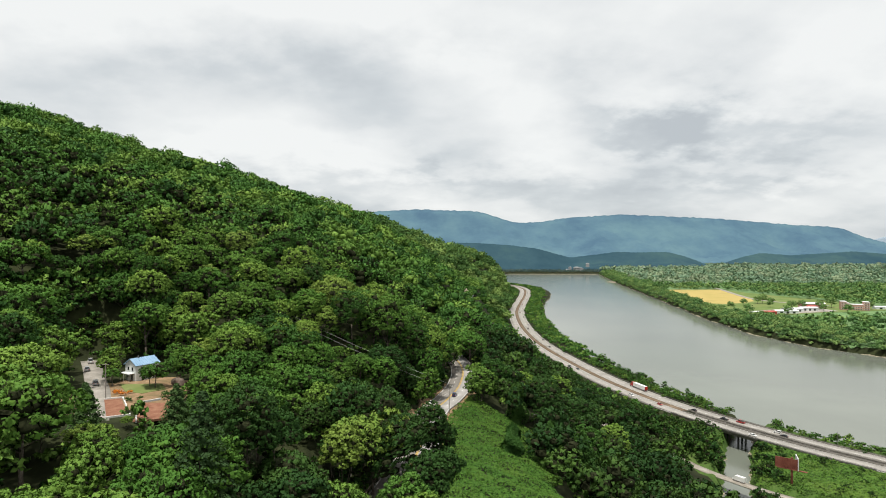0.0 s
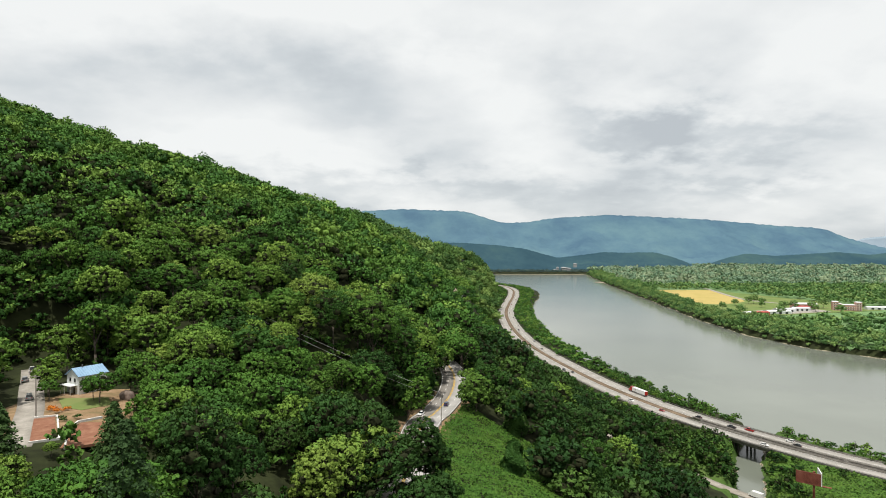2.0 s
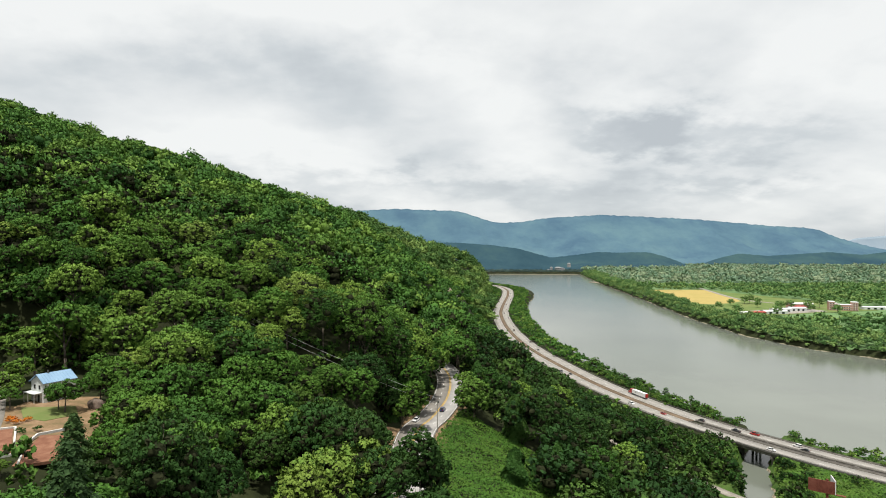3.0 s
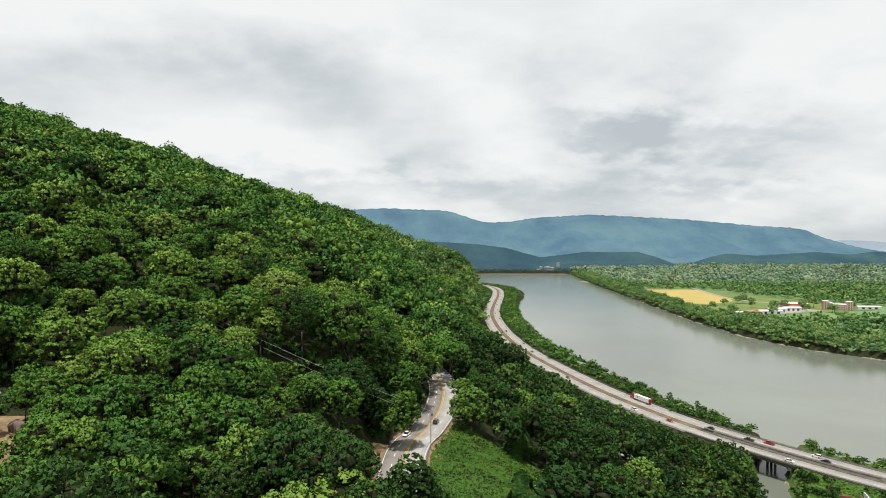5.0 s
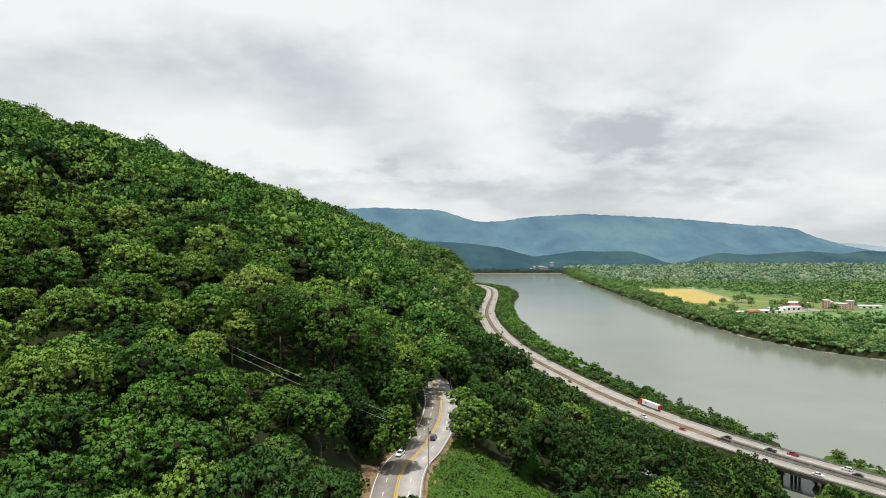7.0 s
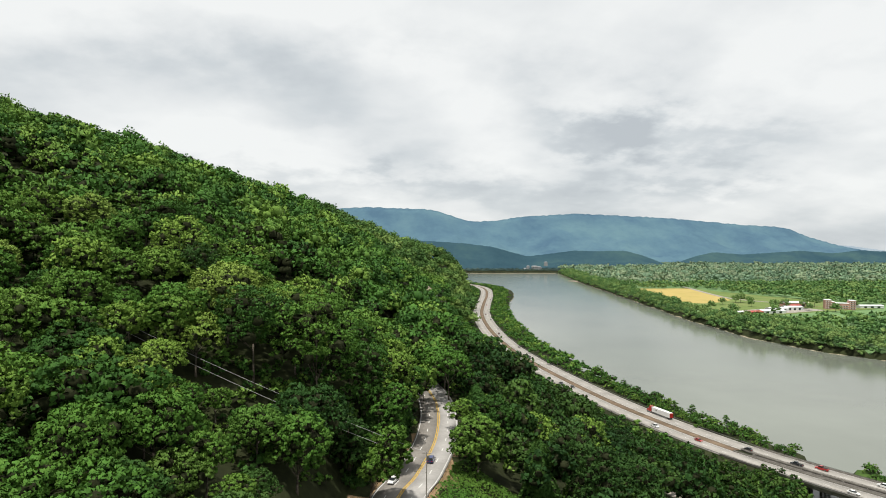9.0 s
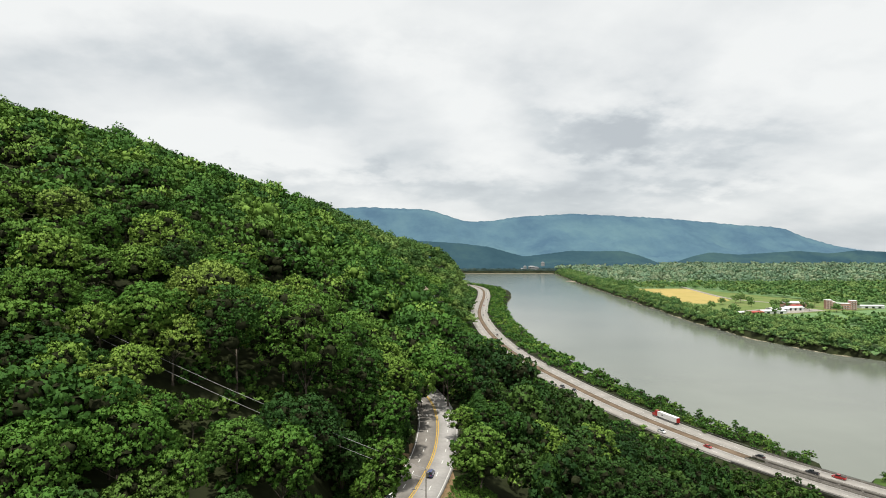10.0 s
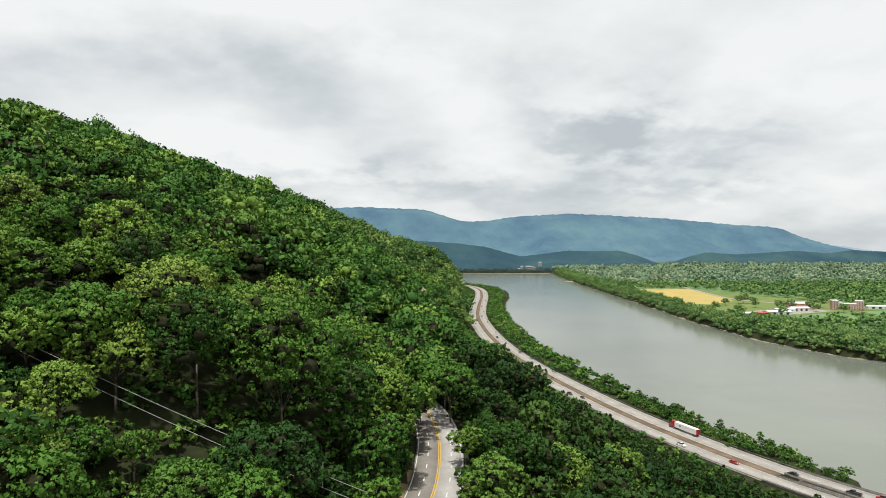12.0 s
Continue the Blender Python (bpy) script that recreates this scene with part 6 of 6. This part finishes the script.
def build_yard():
    z = 77.0
    line = finer(spline([(-146, 254, z), (-137, 240, z), (-124, 219, z), (-112, 200, z), (-101, 180, z), (-94, 166, z)], 2.0), 2.0)
    line[:, 2] = [at_ground(p[0], p[1]) for p in line]
    drive_ob = thing("pavement_driveway", "pale worn concrete driveway up to the house", "driveway", kind="structure")
    part("surface", ribbon("surface", line, -3.3, 3.3, 0.12, 0.5, M_DRIVE), None, drive_ob)
    for nm, pts in (("earth_bed", [(-104.5, 189.5), (-100.3, 191.5), (-88.5, 172.5), (-93.2, 170.0)]), ("earth_bed", [(-90.5, 186), (-82, 186), (-76, 170), (-84, 166)])):
        slab(nm, pts, at_ground(-94, 180) + 0.18, 0.6, M_RED_BED, "bed of bare red earth in the yard", "earth bed")
    zz = at_ground(-94, 180)
    for a, b in (((-100.0, 192.0), (-88.0, 172.6)), ((-104.8, 190.2), (-100.0, 192.0)), ((-88.0, 172.6), (-93.2, 169.6)), ((-91.5, 186.5), (-89.8, 179.5)), ((-89.8, 179.5), (-82.8, 165.8)), ((-91.5, 186.5), (-87.5, 190.5))):
        low_wall(a, b, zz, 0.6)
    tagged(slab("lawn_yard", [(-111, 211), (-97, 212), (-92, 204), (-97, 198), (-104, 201)], at_ground(-100, 202) + 0.10, 0.5, M_LAWN, "thin lawn before the house", "lawn"))
    rng = np.random.RandomState(77)
    for nm, lab, cat, mat, places in (("flowering_bush", "bush of bright orange flowers beside the driveway", "bush", M_FLOWER, [(-104.5, 197.5, 0.55), (-102.2, 195.8, 0.5), (-106.0, 199.5, 0.45), (-101.2, 198, 0.42)]),
                                      ("garden_bush", "low clipped green bush in the yard", "bush", M_VINE, [(-97.5, 189.5, 0.45), (-95.8, 188, 0.42), (-94.2, 190.5, 0.4), (-85, 190, 0.8), (-88, 196, 0.7), (-80, 188, 0.8), (-83.5, 199, 0.9)])):
        for x, y, s in places:
            v, q, nn = BANK_SHRUB[rng.randint(3)]
            t = thing(nm, lab, cat, "bushes in the yard")
            part("leaves", mesh_arrays("leaves", v, q, [mat], normals=nn), None, t)
            t.matrix_world = pose(x, y, at_ground(x, y), 0, 0, rng.uniform(0, 360)) @ Matrix.Diagonal((s, s, s * 0.8, 1))
    for x, y, s, k in ((-116.5, 215.0, 0.58, 0), (-112.5, 209.0, 0.46, 4), (-96.5, 206, 0.62, 6), (-99.5, 208.5, 0.42, 2), (-122, 228, 0.6, 3), (-92, 215, 0.6, 5)):
        plant("yard_tree", "small round-crowned shade tree in front of the house", "tree", "trees in the yard", NEAR[k][0], NEAR[k][1], x, y, at_ground(x, y) - 0.2, k, s, s, s)
    # parked cars
    m = lambda x, y, a: pose(x, y, at_ground(x, y) + 0.14, 0, 0, a)
    tagged(drive("silver_suv", m(-135.2, 233.5, 120)), "grey estate car parked on the driveway", group="cars parked at the house")
    tagged(drive("white_pickup", m(-142.8, 249, 122)), "white pickup truck parked at the top of the driveway", group="cars parked at the house")
    tagged(drive("silver_suv", m(-118.8, 210.0, 122)), "tan estate car parked on the driveway", group="cars parked at the house")
    # tarpaulined heap
    bm = bmesh.new()
    bmesh.ops.create_uvsphere(bm, u_segments=20, v_segments=10, radius=1.0)
    for v in bm.verts:
        n = 1 + 0.25 * noise.noise(v.co * 1.7)
        v.co = Vector((v.co.x * 3.6 * n, v.co.y * 1.6 * n, max(0, v.co.z + 0.15) * 2.3 * n))
    heap = new("covered_boat", bm_mesh("covered_boat", bm, plain("dark_tarpaulin", [(0.05, 0.035, 0.028), (0.12, 0.085, 0.065), (0.20, 0.16, 0.13)], 0.5, 0.6, 0.3), True))
    heap.matrix_world = pose(-90.5, 210.5, at_ground(-90.5, 210.5) - 0.1, 0, 0, -35)
    tagged(heap, "long hump under a dark brown tarpaulin in the yard", "covered heap")


build_yard()

# ---- the flat land across the river ----


def build_fields():
    slab("field_hay", [(512, 1330), (522, 1235), (560, 1215), (610, 1240), (645, 1275), (662, 1320), (690, 1440), (724, 1600), (560, 1600), (540, 1500)], 8.0, 0.8, M_FIELD, "ripe golden hay field beside the river", "field")
    slab("field_pasture", [(512, 1040), (560, 1020), (660, 1060), (800, 1100), (830, 1180), (800, 1290), (740, 1500), (728, 1600), (690, 1440), (662, 1320), (645, 1275), (610, 1240), (560, 1215), (522, 1235), (505, 1120)], 7.97, 0.8, M_LAWN, "mown green pasture round the farm buildings", "field")
    lane = spline([(735, 1660, 8.1), (722, 1590, 8.1), (688, 1440, 8.1), (668, 1320, 8.1), (690, 1240, 8.1), (740, 1180, 8.1)], 10)
    t = thing("road_farm", "pale farm lane along the field's edge", "road", kind="structure")
    part("lane", ribbon("lane", lane, -5, 5, 0.05, 0.3, M_DRIVE), None, t)
    yard = slab("pavement_works", [(545, 1052), (620, 1052), (700, 1085), (690, 1130), (600, 1110), (550, 1085)], 8.2, 0.6, M_DRIVE, "pale gravelled yard between the sheds", "yard")


build_fields()
M_RED_ROOF = plain("red_roof", [(0.30, 0.05, 0.04), (0.42, 0.09, 0.07)], 0.1, 0.6, 0.3)
M_WHITE_ROOF = plain("white_roof", [(0.60, 0.61, 0.62), (0.78, 0.78, 0.78)], 0.1, 0.5, 0.3)
M_PINK_BRICK = plain("pink_brick", [(0.40, 0.22, 0.18), (0.52, 0.31, 0.26)], 0.1, 0.9, 0.2)


def shed(x, y, w, d, h, turn, roof, wall, label):
    t = thing("farm_shed", label, "shed", "sheds across the river")
    bm = bmesh.new()
    box(bm, 0, 0, h / 2, w, d, h)
    part("wall", bm, wall, t)
    for sy in (-1, 1):
        bm = bmesh.new()
        L = math.hypot(d / 2 + 0.6, h * 0.3)
        box(bm, 0, 0, 0, w + 1.0, L, 0.25)
        bmesh.ops.transform(bm, matrix=pose(0, sy * d / 4, h * 1.15, -sy * math.degrees(math.atan2(h * 0.3, d / 2)), 0, 0), verts=bm.verts)
        part("roof", bm, roof, t)
    for k in range(3):
        bm = bmesh.new()
        box(bm, (k - 1) * w * 0.28, -d / 2 - 0.05, h * 0.4, w * 0.12, 0.2, h * 0.7)
        part("door", bm, M_GLASS_DARK, t)
    t.matrix_world = pose(x, y, 8.0, 0, 0, turn)


for a in [(548, 1036, 24, 12, 4.5, 8, M_RED_ROOF, M_RED_ROOF, "long low shed with a red roof"), (585, 1052, 40, 16, 4.5, 4, M_WHITE_ROOF, M_SIDING, "long white-roofed farm shed"),
          (612, 1078, 34, 14, 5, 10, M_WHITE_ROOF, M_SIDING, "white-roofed farm shed across the river"), (650, 1096, 30, 14, 5, 0, M_WHITE_ROOF, M_SIDING, "white-roofed farm shed across the river"), (690, 1150, 44, 14, 7, 0, M_WHITE_ROOF, M_PINK_BRICK, "low brick building with a pale roof"),
          (528, 1042, 14, 8, 3.5, 15, M_WHITE_ROOF, M_SIDING, "small white shed beside the pasture"), (806, 1120, 40, 12, 4, -5, M_WHITE_ROOF, M_SIDING, "low white shed beyond the trees"), (668, 1122, 26, 12, 5, -8, M_RED_ROOF, M_SIDING, "shed with a dull red roof")]:
    shed(*a)


def brick_block():
    t = thing("brick_building", "large pink brick building with white bands and two end towers", "building")
    for x, w, h, d in ((-17, 9, 15, 16), (18, 9, 15, 16), (0.5, 26, 10, 14), (-10, 5, 12, 12)):
        bm = bmesh.new()
        box(bm, x, 0, h / 2, w, d, h)
        wl = part("wall", bm, M_PINK_BRICK, t)
        for fz in range(int(h // 3.4)):
            bm = bmesh.new()
            box(bm, x, -d / 2 - 0.1, 2.1 + fz * 3.4, w * 0.9, 0.3, 1.5)
            part("window_band", bm, M_WHITE_WALL, wl)
            for k in range(max(2, int(w // 4))):
                bm = bmesh.new()
                n = max(2, int(w // 4))
                box(bm, x - w * 0.42 + w * 0.84 * (k + 0.5) / n, -d / 2 - 0.28, 2.1 + fz * 3.4, w * 0.5 / n, 0.1, 1.2)
                part("window", bm, M_GLASS_DARK, wl)
        bm = bmesh.new()
        box(bm, x, 0, h + 0.2, w + 0.6, d + 0.6, 0.5)
        part("roof", bm, M_WHITE_ROOF, t)
    t.matrix_world = pose(738, 1104, 7.9, 0, 0, -24)


brick_block()
LONE = []
for k in range(3):
    v, q, nn = crown(800 + k, 9.5, 1.2, (17, 15, 19)[k], 10, 8, 4, 1.7, 2, 0.70)
    LONE.append(mesh_arrays("crown", v, q, [M_PLAIN_WOODS], normals=nn))
for k, (x, y, s) in enumerate([(522, 1115, 0.9), (584, 1194, 0.85), (514, 1034, 0.95), (625, 1222, 1.0), (646, 1215, 0.9), (637, 1226, 1.05), (612, 1150, 0.75), (640, 1128, 1.0), (655, 1120, 0.9), (680, 1110, 1.05), (527, 1018, 0.55),
                                (575, 1026, 0.9), (668, 1080, 0.8), (700, 1062, 1.0), (720, 1140, 1.1), (770, 1110, 0.9)]):
    plant("lone_tree", "round dark green tree standing alone in the pasture", "tree", "trees in the pasture", LONE[k % 3], NEAR[0][1], x, y, 7.8, k * 1.3, s, s, s)

# ---- the far bank: houses and a pale cut in the woods ----


# far walls and roofs share one grey with haze put into the colour
M_PALE_FAR = plain("hazy_walls", [(0.24, 0.26, 0.27), (0.33, 0.33, 0.33)], 0.05, 0.9, 0.1)


def far_house(x, y, z, w, h, mat, label):
    t = thing("far_house", label, "house", "houses on the far bank")
    bm = bmesh.new()
    box(bm, 0, 0, h / 2 - 6, w, w * 0.7, h + 12)
    part("wall", bm, mat, t)
    bm = bmesh.new()
    box(bm, 0, 0, h + 1.0, w * 1.1, w * 0.8, 3.0, taper=0.4)
    part("roof", bm, M_PALE_FAR, t)
    bm = bmesh.new()
    for k in range(3):
        box(bm, (k - 1) * w * 0.28, -w * 0.35 - 0.1, h * 0.5, w * 0.14, 0.2, h * 0.35)
    part("window", bm, M_GLASS_DARK, t)
    t.location = (x, y, z)


for x, y, z, w, h in ((560, 2712, 26, 8, 7), (590, 2716, 24, 17, 9), (608, 2714, 22, 13, 7), (546, 2708, 18, 7, 5), (640, 2725, 44, 9, 5), (890, 2725, 26, 12, 6)):
    far_house(x, y, z - 6, w * 1.5, h * 0.8, M_PALE_FAR, "pale house among the woods on the far bank")
slab("shore_flats", [(300, 2608), (640, 2596), (655, 2606), (640, 2622), (300, 2626)], 0.7, 1.5, M_SHORE, "pale flat strip along the far bank", "shore")
slab("shore_point", [(548, 2060), (570, 1990), (580, 2000), (572, 2070)], 1.0, 2.0, M_SHORE, "pale gravel point on the river's edge", "shore")


def rock_cut():
    t = thing("rock_cutting", "pale bare rock cutting above the hill road", "rock face")
    rng = random.Random(9)
    for k in range(16):
        bm = bmesh.new()
        bmesh.ops.create_icosphere(bm, subdivisions=2, radius=1.0)
        for v in bm.verts:
            v.co = v.co * (1 + 0.35 * noise.noise(v.co * 1.3 + Vector((k, 0, 0))))
        sx = rng.uniform(1.5, 3.5)
        bmesh.ops.transform(bm, matrix=pose(27 + rng.uniform(-4, 4), 690 + k * 2.6, 66 + rng.uniform(-4, 8), 0, 0, rng.uniform(0, 90)) @ Matrix.Diagonal((sx, sx, sx * 1.2, 1)), verts=bm.verts)
        part("boulder", bm, M_SHORE, t)


rock_cut()
